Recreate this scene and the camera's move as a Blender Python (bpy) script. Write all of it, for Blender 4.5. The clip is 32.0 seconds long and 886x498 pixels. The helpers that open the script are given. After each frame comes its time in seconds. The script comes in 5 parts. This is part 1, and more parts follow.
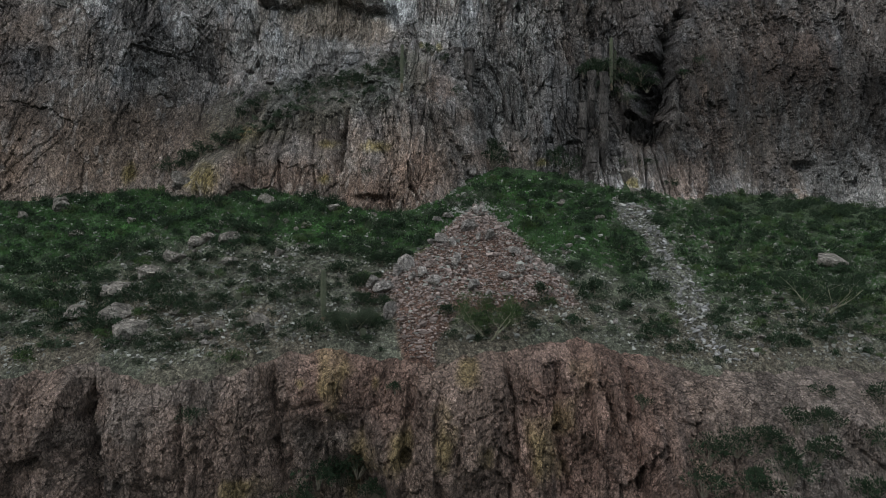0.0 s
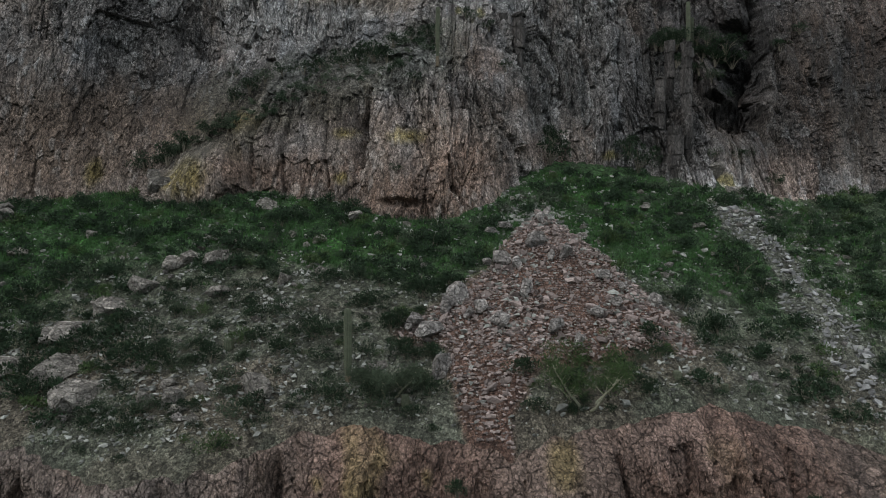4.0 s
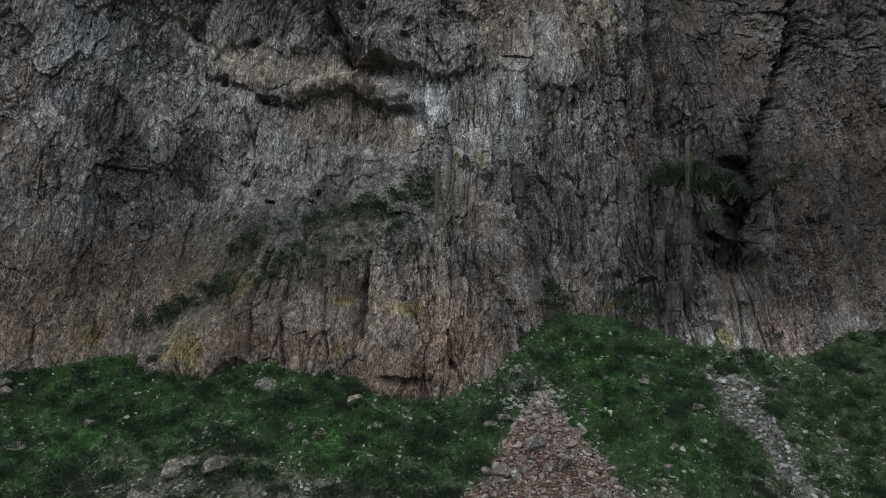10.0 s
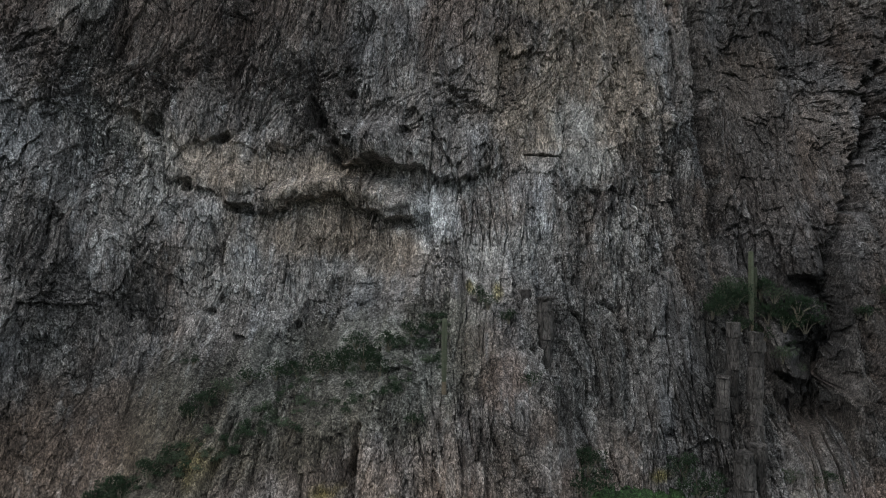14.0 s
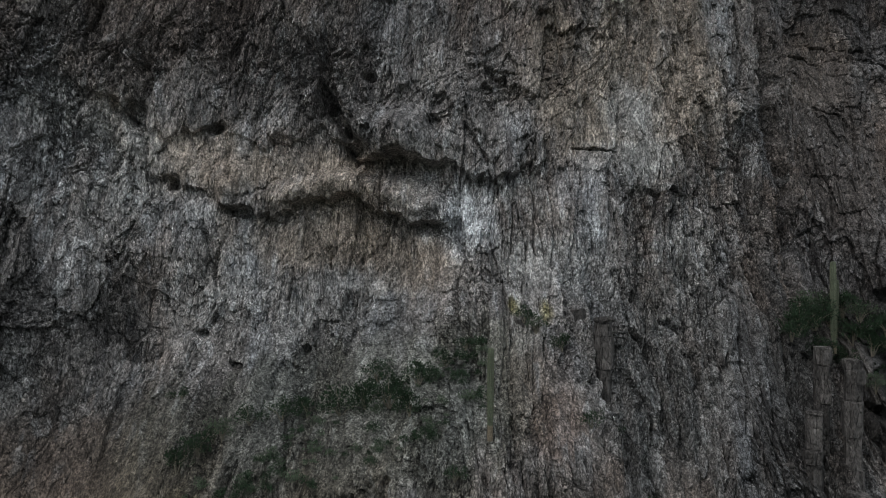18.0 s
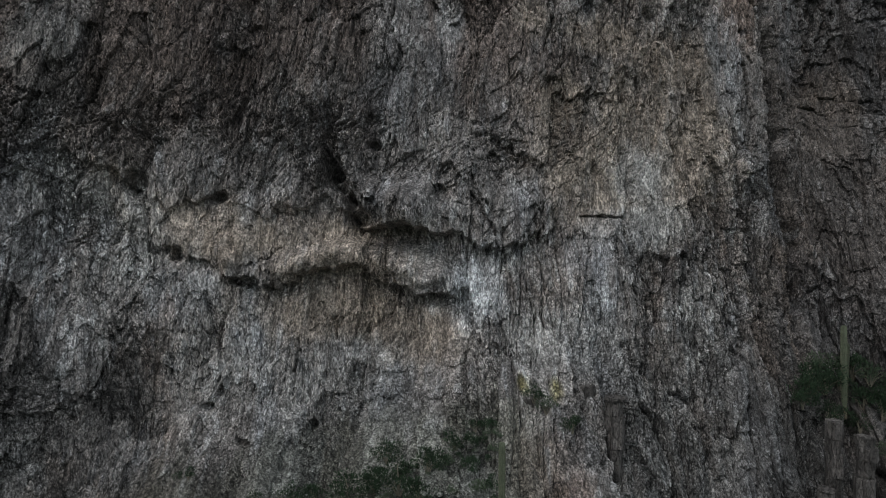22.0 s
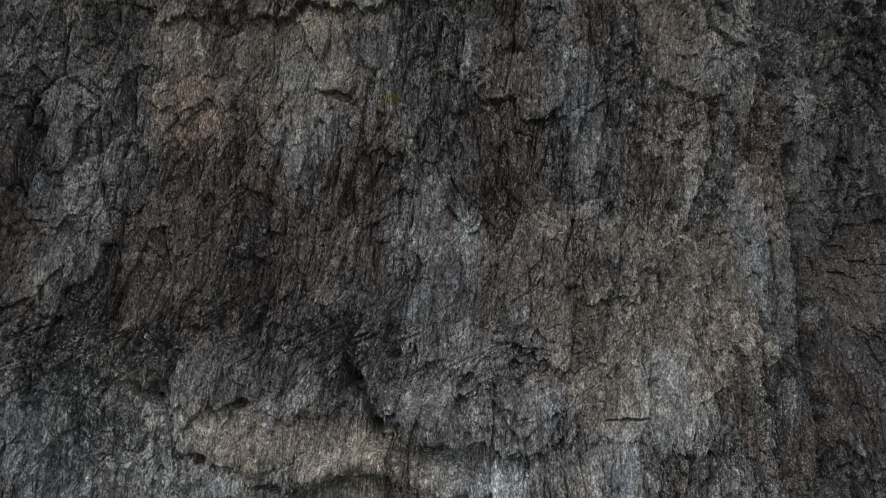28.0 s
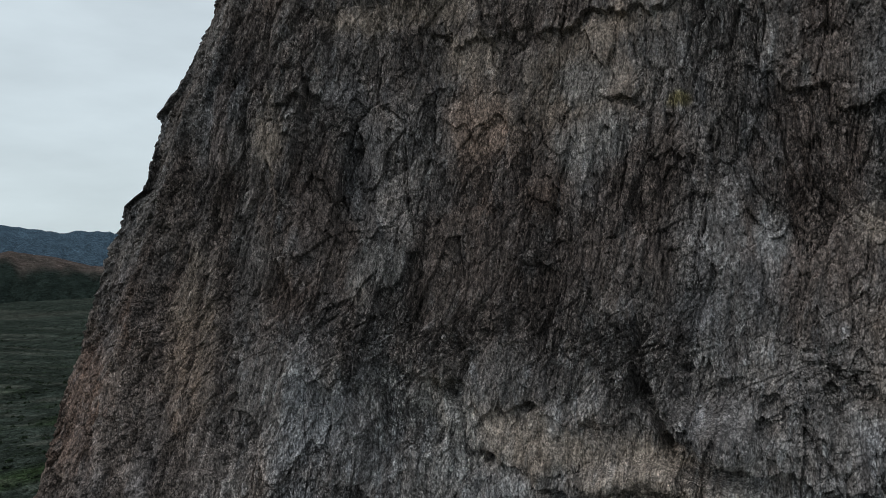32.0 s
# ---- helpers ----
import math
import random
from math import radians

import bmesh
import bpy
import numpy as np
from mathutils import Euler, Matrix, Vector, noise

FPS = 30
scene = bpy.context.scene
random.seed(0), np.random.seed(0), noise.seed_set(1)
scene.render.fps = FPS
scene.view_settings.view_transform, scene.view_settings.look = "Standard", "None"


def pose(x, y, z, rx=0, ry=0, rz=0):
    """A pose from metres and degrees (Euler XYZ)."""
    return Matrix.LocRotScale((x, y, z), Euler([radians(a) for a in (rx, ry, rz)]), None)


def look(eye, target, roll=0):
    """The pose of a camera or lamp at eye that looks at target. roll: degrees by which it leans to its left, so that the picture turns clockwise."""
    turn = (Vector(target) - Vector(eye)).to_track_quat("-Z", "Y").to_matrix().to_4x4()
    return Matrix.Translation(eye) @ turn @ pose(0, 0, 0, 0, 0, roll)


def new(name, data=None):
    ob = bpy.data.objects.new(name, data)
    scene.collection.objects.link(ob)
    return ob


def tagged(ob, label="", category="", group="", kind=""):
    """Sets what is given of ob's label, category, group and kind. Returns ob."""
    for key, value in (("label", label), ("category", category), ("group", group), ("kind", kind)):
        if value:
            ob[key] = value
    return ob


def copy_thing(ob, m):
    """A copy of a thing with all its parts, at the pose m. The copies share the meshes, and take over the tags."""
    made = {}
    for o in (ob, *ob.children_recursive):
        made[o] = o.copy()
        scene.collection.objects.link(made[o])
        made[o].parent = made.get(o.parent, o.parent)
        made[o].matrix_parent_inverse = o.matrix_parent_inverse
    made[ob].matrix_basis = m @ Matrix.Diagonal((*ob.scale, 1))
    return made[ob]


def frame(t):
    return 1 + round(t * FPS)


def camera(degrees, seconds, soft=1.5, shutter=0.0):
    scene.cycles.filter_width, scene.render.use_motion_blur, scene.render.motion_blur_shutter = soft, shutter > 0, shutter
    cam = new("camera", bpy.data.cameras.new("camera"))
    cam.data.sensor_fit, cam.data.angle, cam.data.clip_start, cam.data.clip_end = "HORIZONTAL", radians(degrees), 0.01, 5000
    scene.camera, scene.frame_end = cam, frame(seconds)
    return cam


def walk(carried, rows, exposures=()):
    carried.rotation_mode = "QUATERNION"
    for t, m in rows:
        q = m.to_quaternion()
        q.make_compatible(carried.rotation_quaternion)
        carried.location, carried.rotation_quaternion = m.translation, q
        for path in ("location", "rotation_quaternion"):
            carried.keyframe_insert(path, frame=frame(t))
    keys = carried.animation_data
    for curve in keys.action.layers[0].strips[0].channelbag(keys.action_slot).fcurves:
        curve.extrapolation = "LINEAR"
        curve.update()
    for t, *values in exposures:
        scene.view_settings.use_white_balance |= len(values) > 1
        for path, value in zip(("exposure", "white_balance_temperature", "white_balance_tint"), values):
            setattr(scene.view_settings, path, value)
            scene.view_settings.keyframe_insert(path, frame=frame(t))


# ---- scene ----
# Camera: a small drone that flies in, climbs along the cliff and at last turns to its left.
cam = camera(65.25, 32.0, soft=0.7)
ROWS = [
    (0.0, -0.00, 0.00, 40.00, -0.00, 0.49, -0.05),
    (0.5, -0.45, 4.00, 40.19, 0.05, 0.40, -0.13),
    (1.0, -0.94, 7.77, 40.34, 0.08, 0.47, -0.16),
    (1.5, -1.50, 10.88, 40.39, 0.12, 0.39, -0.16),
    (2.0, -2.11, 13.07, 40.43, 0.17, 0.35, -0.15),
    (2.5, -2.67, 14.40, 40.53, 0.23, 0.27, -0.07),
    (4.5, -3.72, 15.03, 42.65, 0.30, 0.02, 0.39),
    (5.0, -3.75, 15.01, 43.40, 0.28, 0.01, 0.46),
    (5.5, -3.76, 15.00, 44.22, 0.27, -0.03, 0.45),
    (6.0, -3.76, 14.98, 45.15, 0.24, -0.09, 0.44),
    (6.5, -3.75, 14.97, 46.19, 0.24, -0.09, 0.42),
    (7.0, -3.75, 14.97, 47.34, 0.22, 0.02, 0.38),
    (7.5, -3.74, 15.02, 48.57, 0.17, 0.12, 0.35),
    (8.0, -3.71, 15.03, 49.85, 0.17, 0.18, 0.31),
    (8.5, -3.68, 15.05, 51.19, 0.17, 0.17, 0.27),
    (9.0, -3.66, 15.07, 52.59, 0.17, 0.11, 0.24),
    (9.5, -3.65, 15.08, 54.01, 0.17, 0.01, 0.22),
    (10.0, -3.64, 15.09, 55.43, 0.16, -0.08, 0.19),
    (10.5, -3.62, 15.11, 56.82, 0.18, -0.14, 0.14),
    (11.0, -3.57, 15.24, 58.12, 0.23, -0.20, 0.14),
    (11.5, -3.48, 15.91, 59.40, 0.35, -0.15, 0.16),
    (12.0, -3.39, 17.29, 60.69, 0.50, -0.03, 0.17),
    (12.5, -3.34, 19.30, 61.99, 0.63, 0.07, 0.15),
    (13.0, -3.38, 21.78, 63.29, 0.71, 0.17, 0.11),
    (13.5, -3.53, 24.61, 64.56, 0.77, 0.50, 0.09),
    (14.0, -3.76, 27.31, 65.66, 0.76, 0.86, 0.10),
    (14.5, -4.06, 29.52, 66.47, 0.69, 1.07, 0.09),
    (16.5, -5.83, 32.48, 66.86, 0.19, 0.39, 0.22),
    (17.0, -6.20, 33.17, 66.75, 0.09, 0.34, 0.22),
    (17.5, -6.53, 34.25, 66.66, 0.02, 0.34, 0.18),
    (18.0, -6.82, 35.45, 66.67, -0.10, 0.63, 0.11),
    (18.5, -7.10, 36.12, 66.74, -0.17, 0.40, 0.11),
    (19.0, -7.31, 36.30, 67.01, -0.28, 0.18, 0.16),
    (19.5, -7.43, 36.26, 67.51, -0.32, 0.13, 0.24),
    (20.0, -7.47, 36.19, 68.17, -0.33, -0.02, 0.30),
    (20.5, -7.48, 36.15, 68.98, -0.32, -0.24, 0.32),
    (21.0, -7.46, 36.11, 69.94, -0.31, -0.38, 0.37),
    (21.5, -7.43, 36.07, 71.04, -0.29, -0.41, 0.45),
    (22.0, -7.39, 36.06, 72.25, -0.28, -0.54, 0.56),
    (22.5, -7.35, 36.09, 73.55, -0.27, -0.72, 0.65),
    (23.0, -7.30, 36.12, 74.94, -0.26, -0.83, 0.72),
    (23.5, -7.25, 36.15, 76.42, -0.24, -0.96, 0.81),
    (24.0, -7.23, 36.21, 77.95, -0.26, -1.12, 0.89),
    (24.5, -7.22, 36.29, 79.49, -0.29, -1.30, 0.99),
    (25.0, -7.21, 36.36, 80.99, -0.33, -1.42, 1.07),
    (25.5, -7.18, 36.42, 82.37, -0.35, -1.52, 1.13),
    (27.5, -7.08, 36.66, 86.28, -0.00, -1.28, 1.46),
    (28.0, -7.13, 36.70, 86.30, 1.44, -1.22, 1.52),
    (28.5, -7.17, 36.74, 86.21, 3.35, -1.00, 1.57),
    (29.0, -7.20, 36.76, 86.12, 5.68, -0.77, 1.62),
    (29.5, -7.23, 36.78, 86.04, 8.32, -0.53, 1.69),
    (30.0, -7.23, 36.78, 85.96, 11.30, -0.29, 1.77),
    (30.5, -7.22, 36.78, 85.92, 14.46, -0.09, 1.81),
    (31.0, -7.21, 36.78, 85.91, 17.78, 0.13, 1.82),
    (31.5, -7.20, 36.80, 85.91, 21.27, 0.35, 1.83),
    (32.0, -7.19, 36.80, 85.91, 24.69, 0.57, 1.78),
]
walk(cam, [(t, pose(x, y, z, 90 + pitch, roll, yaw)) for t, x, y, z, yaw, pitch, roll in ROWS],
     [(0.0, 0.0), (30.4, 0.0), (31.2, -0.14), (32.0, -0.34)])
SKY, SUN = 1.03, 0.8

# ---- world and light: an even overcast sky ----
world = bpy.data.worlds.new("overcast_sky")
scene.world = world
world.use_nodes = True
wn, wl = world.node_tree.nodes, world.node_tree.links
wn.clear()
w_out, w_bg = wn.new("ShaderNodeOutputWorld"), wn.new("ShaderNodeBackground")
w_sky = wn.new("ShaderNodeTexSky")
w_sky.sky_type, w_sky.sun_disc = "NISHITA", False
w_sky.sun_elevation, w_sky.sun_rotation = radians(40), radians(205)
w_dim = wn.new("ShaderNodeMix")
w_dim.data_type, w_dim.blend_type, w_dim.inputs[0].default_value = "RGBA", "MULTIPLY", 1.0
w_dim.inputs[7].default_value = (0.11, 0.11, 0.11, 1)
w_coord, w_split = wn.new("ShaderNodeTexCoord"), wn.new("ShaderNodeSeparateXYZ")
w_ramp = wn.new("ShaderNodeValToRGB")
cloud = w_ramp.color_ramp.elements
cloud[0].position, cloud[0].color = 0.0, (0.05, 0.055, 0.05, 1)
cloud[1].position, cloud[1].color = 1.0, (1.6, 1.67, 1.72, 1)
for at, c in ((0.49, (0.07, 0.075, 0.07, 1)), (0.505, (0.73, 0.85, 0.91, 1)), (0.56, (0.85, 0.97, 1.02, 1)), (0.68, (0.80, 0.91, 0.97, 1))):
    cloud.new(at).color = c
w_scale = wn.new("ShaderNodeMapRange")
w_scale.inputs[1].default_value, w_scale.inputs[2].default_value = -1, 1
w_map = wn.new("ShaderNodeMapping")
w_map.inputs["Scale"].default_value = (2.2, 2.2, 7.0)
w_noise = wn.new("ShaderNodeTexNoise")
w_noise.inputs["Scale"].default_value, w_noise.inputs["Detail"].default_value = 1.6, 6
w_band = wn.new("ShaderNodeMapRange")
w_band.inputs[1].default_value, w_band.inputs[2].default_value = 0.3, 0.7
w_band.inputs[3].default_value, w_band.inputs[4].default_value = 0.86, 1.12
w_puff = wn.new("ShaderNodeMix")
w_puff.data_type, w_puff.blend_type, w_puff.inputs[0].default_value = "RGBA", "MULTIPLY", 1.0
w_mix = wn.new("ShaderNodeMix")
w_mix.data_type, w_mix.inputs[0].default_value = "RGBA", 0.86
wl.new(w_coord.outputs["Generated"], w_split.inputs[0])
wl.new(w_split.outputs["Z"], w_scale.inputs[0])
wl.new(w_scale.outputs[0], w_ramp.inputs[0])
wl.new(w_coord.outputs["Generated"], w_map.inputs[0])
wl.new(w_map.outputs[0], w_noise.inputs["Vector"])
wl.new(w_noise.outputs[0], w_band.inputs[0])
wl.new(w_ramp.outputs[0], w_puff.inputs[6])
wl.new(w_band.outputs[0], w_puff.inputs[7])
wl.new(w_sky.outputs[0], w_dim.inputs[6])
wl.new(w_dim.outputs[2], w_mix.inputs[6])
wl.new(w_puff.outputs[2], w_mix.inputs[7])
wl.new(w_mix.outputs[2], w_bg.inputs[0])
w_bg.inputs[1].default_value = SKY
wl.new(w_bg.outputs[0], w_out.inputs[0])

sun = new("sun", bpy.data.lights.new("sun", "SUN"))
sun.data.energy, sun.data.angle, sun.data.color = SUN, radians(20), (1.0, 0.97, 0.93)
sun.matrix_world = look((-110, -60, 170), (0, 60, 40))


# ---- materials ----
def material(name, rough=0.9):
    m = bpy.data.materials.new(name)
    m.use_nodes = True
    n, l = m.node_tree.nodes, m.node_tree.links
    b = n["Principled BSDF"]
    b.inputs["Roughness"].default_value = rough
    b.inputs["Specular IOR Level"].default_value = 0.25
    return m, n, l, b


def spot(n, l, scale, detail=4, stretch=(1, 1, 1), rough=0.6, kind="noise"):
    """A noise in the object's own metres."""
    coord, mapping = n.new("ShaderNodeTexCoord"), n.new("ShaderNodeMapping")
    mapping.inputs["Scale"].default_value = stretch
    l.new(coord.outputs["Object"], mapping.inputs[0])
    if kind == "cells":
        t = n.new("ShaderNodeTexVoronoi")
        t.inputs["Scale"].default_value = scale
        l.new(mapping.outputs[0], t.inputs["Vector"])
        return t.outputs["Distance"]
    t = n.new("ShaderNodeTexNoise")
    t.inputs["Scale"].default_value, t.inputs["Detail"].default_value, t.inputs["Roughness"].default_value = scale, detail, rough
    l.new(mapping.outputs[0], t.inputs["Vector"])
    return t.outputs[0]


def span(n, l, value, a, b, low, high):
    r = n.new("ShaderNodeMapRange")
    for k, v in enumerate((a, b, low, high)):
        r.inputs[k + 1].default_value = v
    l.new(value, r.inputs[0])
    return r.outputs[0]


def mixed(n, l, fac, a, b, blend="MIX"):
    m = n.new("ShaderNodeMix")
    m.data_type, m.blend_type = "RGBA", blend
    for socket, v in ((m.inputs[0], fac), (m.inputs[6], a), (m.inputs[7], b)):
        if isinstance(v, (int, float)):
            socket.default_value = v
        elif isinstance(v, tuple):
            socket.default_value = (*v, 1)
        else:
            l.new(v, socket)
    return m.outputs[2]


def bump(n, l, b, height, distance, strength=None):
    k = n.new("ShaderNodeBump")
    k.inputs["Strength"].default_value, k.inputs["Distance"].default_value = 1.0, distance
    if strength is not None:
        l.new(strength, k.inputs["Strength"])
    l.new(height, k.inputs["Height"])
    old = b.inputs["Normal"].links
    if old:
        l.new(old[0].from_socket, k.inputs["Normal"])
    l.new(k.outputs[0], b.inputs["Normal"])


def warped(n, l, size, amount):
    """The object's own metres, bent a little, so that joints do not run straight."""
    coord, bend, nudge = n.new("ShaderNodeTexCoord"), n.new("ShaderNodeTexNoise"), n.new("ShaderNodeVectorMath")
    bend.inputs["Scale"].default_value, bend.inputs["Detail"].default_value = size, 2
    less, more = n.new("ShaderNodeVectorMath"), n.new("ShaderNodeVectorMath")
    less.operation, more.operation = "SUBTRACT", "SCALE"
    less.inputs[1].default_value, more.inputs["Scale"].default_value = (0.5, 0.5, 0.5), amount
    l.new(coord.outputs["Object"], bend.inputs["Vector"])
    l.new(bend.outputs["Color"], less.inputs[0])
    l.new(less.outputs[0], more.inputs[0])
    l.new(coord.outputs["Object"], nudge.inputs[0])
    l.new(more.outputs[0], nudge.inputs[1])
    return nudge.outputs[0]


def broken(n, l, place, freq):
    """Broken rock faces: the height of slanting facets, a random number for each, and the distance from the joints."""
    mapping, cell, rim_ = n.new("ShaderNodeMapping"), n.new("ShaderNodeTexVoronoi"), n.new("ShaderNodeTexVoronoi")
    mapping.inputs["Scale"].default_value = freq
    rim_.feature = "DISTANCE_TO_EDGE"
    l.new(place, mapping.inputs[0])
    for v in (cell, rim_):
        v.inputs["Scale"].default_value = 1.0
        l.new(mapping.outputs[0], v.inputs["Vector"])
    local, way, dot = (n.new("ShaderNodeVectorMath") for _ in range(3))
    local.operation, way.operation, dot.operation = "SUBTRACT", "SUBTRACT", "DOT_PRODUCT"
    way.inputs[1].default_value = (0.5, 0.5, 0.5)
    l.new(mapping.outputs[0], local.inputs[0])
    l.new(cell.outputs["Position"], local.inputs[1])
    l.new(cell.outputs["Color"], way.inputs[0])
    l.new(local.outputs[0], dot.inputs[0])
    l.new(way.outputs[0], dot.inputs[1])
    split = n.new("ShaderNodeSeparateColor")
    l.new(cell.outputs["Color"], split.inputs[0])
    return dot.outputs["Value"], split.outputs[2], rim_.outputs["Distance"]


def fractured(n, l, b, c, scales, calm=None, joint=0.5, tone=0.34):
    """Lays broken faces of several sizes over a surface of colour c. scales: facets for each metre across and up, and slope."""
    for across, up, slope in scales:
        place = warped(n, l, across * 1.2, 0.34 / across)
        height, each, gap = broken(n, l, place, (across, across, up))
        wide = min(0.12, 0.045 * across)
        bump(n, l, b, height, slope / across, calm)
        bump(n, l, b, span(n, l, gap, 0.0, wide, 0, 1), 0.2 * slope / across, calm)
        c = mixed(n, l, 1.0, c, span(n, l, each, 0, 1, 1 - tone, 1 + tone), "MULTIPLY")
        if joint < 1:
            # darkened joints: dirt, and the shade of crevices put into the colour
            dirt_shade = span(n, l, gap, 0.25 * wide, wide, joint, 1)
            here = span(n, l, spot(n, l, across * 0.8, 2), 0.42, 0.56, 0, 1)
            dirt_shade = mixed(n, l, here, (1, 1, 1), dirt_shade)
            if calm is not None:
                dirt_shade = mixed(n, l, calm, (1, 1, 1), dirt_shade)
            c = mixed(n, l, 1.0, c, dirt_shade, "MULTIPLY")
    return c


def mineral(name, grain, stretch, relief, scales, joint=0.5, tone=0.3, gain=1.0, grit=0.4):
    """Weathered rock or soil: the mineral colours lie in the mesh; broken faces, joints and grain come from noise."""
    m, n, l, b = material(name)
    at = n.new("ShaderNodeAttribute")
    at.attribute_name = "mineral"
    fine = spot(n, l, grain, 6, stretch, 0.7)
    pits = spot(n, l, grain * 3.0, 5, stretch, 0.75)
    chips = spot(n, l, grain * 5.0, 2, stretch, 0.5)
    c = mixed(n, l, 1.0, at.outputs["Color"], span(n, l, fine, 0.38, 0.62, 0.76 * gain, 1.24 * gain), "MULTIPLY")
    c = mixed(n, l, 1.0, c, span(n, l, pits, 0.455, 0.545, 1 - grit, 1 + grit), "MULTIPLY")
    c = mixed(n, l, span(n, l, chips, 0.60, 0.64, 0, 0.6), c, mixed(n, l, 1.0, c, (1.9, 1.9, 1.95), "MULTIPLY"))
    c = fractured(n, l, b, c, scales, at.outputs["Alpha"], joint, tone)
    l.new(c, b.inputs["Base Color"])
    bump(n, l, b, fine, relief)
    bump(n, l, b, pits, relief * 1.2)
    return m


def plain(name, colour, vary=0.3, scale=6.0, rough=0.9, relief=0.02, each=0.0, stretch=(1, 1, 1), scales=()):
    """One base colour with two scales of variation, and some difference from piece to piece."""
    m, n, l, b = material(name, rough)
    dark, light = tuple(v * (1 - vary) for v in colour), tuple(v * (1 + vary) for v in colour)
    c = mixed(n, l, span(n, l, spot(n, l, scale, 4, stretch), 0.3, 0.7, 0, 1), dark, light)
    c = mixed(n, l, 1.0, c, span(n, l, spot(n, l, scale * 6, 3, stretch), 0.3, 0.7, 0.75, 1.25), "MULTIPLY")
    if each:
        info = n.new("ShaderNodeObjectInfo")
        geo = n.new("ShaderNodeNewGeometry")
        add = n.new("ShaderNodeMath")
        add.operation = "ADD"
        l.new(info.outputs["Random"], add.inputs[0])
        l.new(geo.outputs["Random Per Island"], add.inputs[1])
        wrap = n.new("ShaderNodeMath")
        wrap.operation = "FRACT"
        l.new(add.outputs[0], wrap.inputs[0])
        c = mixed(n, l, 1.0, c, span(n, l, wrap.outputs[0], 0, 1, 1 - each, 1 + each), "MULTIPLY")
    if scales:
        c = fractured(n, l, b, c, scales, None, 0.6)
    l.new(c, b.inputs["Base Color"])
    if relief:
        bump(n, l, b, spot(n, l, scale * 3, 4, stretch), relief)
    return m


CLIFF = mineral("weathered_cliff_rock", 2.3, (1.2, 1.2, 0.65), 0.02, ((1.3, 0.6, 0.6), (3.4, 2.1, 0.9), (8.0, 5.6, 1.1)), 0.42, 0.26, 1.0, 0.46)
EARTH = mineral("stony_hillside_earth", 4.0, (1, 1, 1), 0.06, ((2.6, 2.6, 0.9), (6.0, 6.0, 1.2)), 1.0, 0.42)
BLUFF = mineral("red_bluff_rock", 2.6, (1.1, 1.1, 0.7), 0.08, ((1.2, 0.45, 0.8), (3.2, 2.0, 1.1), (7.0, 5.0, 1.2)), 0.5, 0.2, 1.22, 0.2)
LEAF = plain("dark_shrub_leaves", (0.020, 0.038, 0.018), 0.35, 3.0, 0.75, 0, 0.45)
SAGE = plain("grey_green_shrub_leaves", (0.06, 0.08, 0.05), 0.3, 3.0, 0.8, 0, 0.4)
FRESH = plain("fresh_green_leaves", (0.05, 0.082, 0.028), 0.3, 3.0, 0.7, 0, 0.4)
BLADE = plain("grass_blades", (0.036, 0.086, 0.025), 0.35, 0.6, 0.75, 0, 0.5)
TWIG = plain("dry_twigs", (0.13, 0.115, 0.09), 0.3, 8.0)
BARK = plain("pale_smooth_bark", (0.24, 0.235, 0.17), 0.3, 6.0)
STONE = plain("broken_brown_stone", (0.215, 0.173, 0.159), 0.35, 3.0, 0.9, 0.02, 0.55)
GREYSTONE = plain("grey_scree_stone", (0.225, 0.226, 0.206), 0.3, 3.0, 0.9, 0.02, 0.55)
BOULDER = plain("weathered_boulder_rock", (0.22, 0.2, 0.178), 0.45, 2.2, 0.9, 0.02, 0.25, scales=((2.2, 2.2, 0.7), (6.0, 6.0, 0.7)))
PALE = plain("pale_broken_boulder_rock", (0.33, 0.30, 0.28), 0.4, 2.2, 0.9, 0.02, 0.25, scales=((2.2, 2.2, 0.9), (6.0, 6.0, 0.9)))
SCREE = plain("grey_scree_rock", (0.23, 0.228, 0.225), 0.3, 3.0, 0.9, 0.02, 0.5)
COLUMN = plain("brown_grey_column_rock", (0.09, 0.081, 0.076), 0.5, 0.9, 0.9, 0.03, 0.3, (1, 1, 0.4), ((3.4, 1.1, 0.8), (8.0, 4.0, 1.0)))
CACTUS = plain("ribbed_cactus_skin", (0.078, 0.088, 0.058), 0.25, 3.0, 0.7, 0.01, 0.15)
SPINE = plain("straw_cactus_spines", (0.11, 0.10, 0.07), 0.3, 20.0, 0.8, 0, 0.2)
CORK = plain("brown_cactus_base", (0.13, 0.105, 0.075), 0.3, 10.0)

# ---- the land's form ----
def hash2(ix, iy, seed):
    n = (ix.astype(np.int64) * 374761393 + iy.astype(np.int64) * 668265263 + seed * 974634777) & 0xFFFFFFFF
    n = ((n ^ (n >> 13)) * 1274126177) & 0xFFFFFFFF
    n = ((n ^ (n >> 16)) * 2246822519) & 0xFFFFFFFF
    return ((n ^ (n >> 15)) & 0xFFFFFF) / 16777216.0


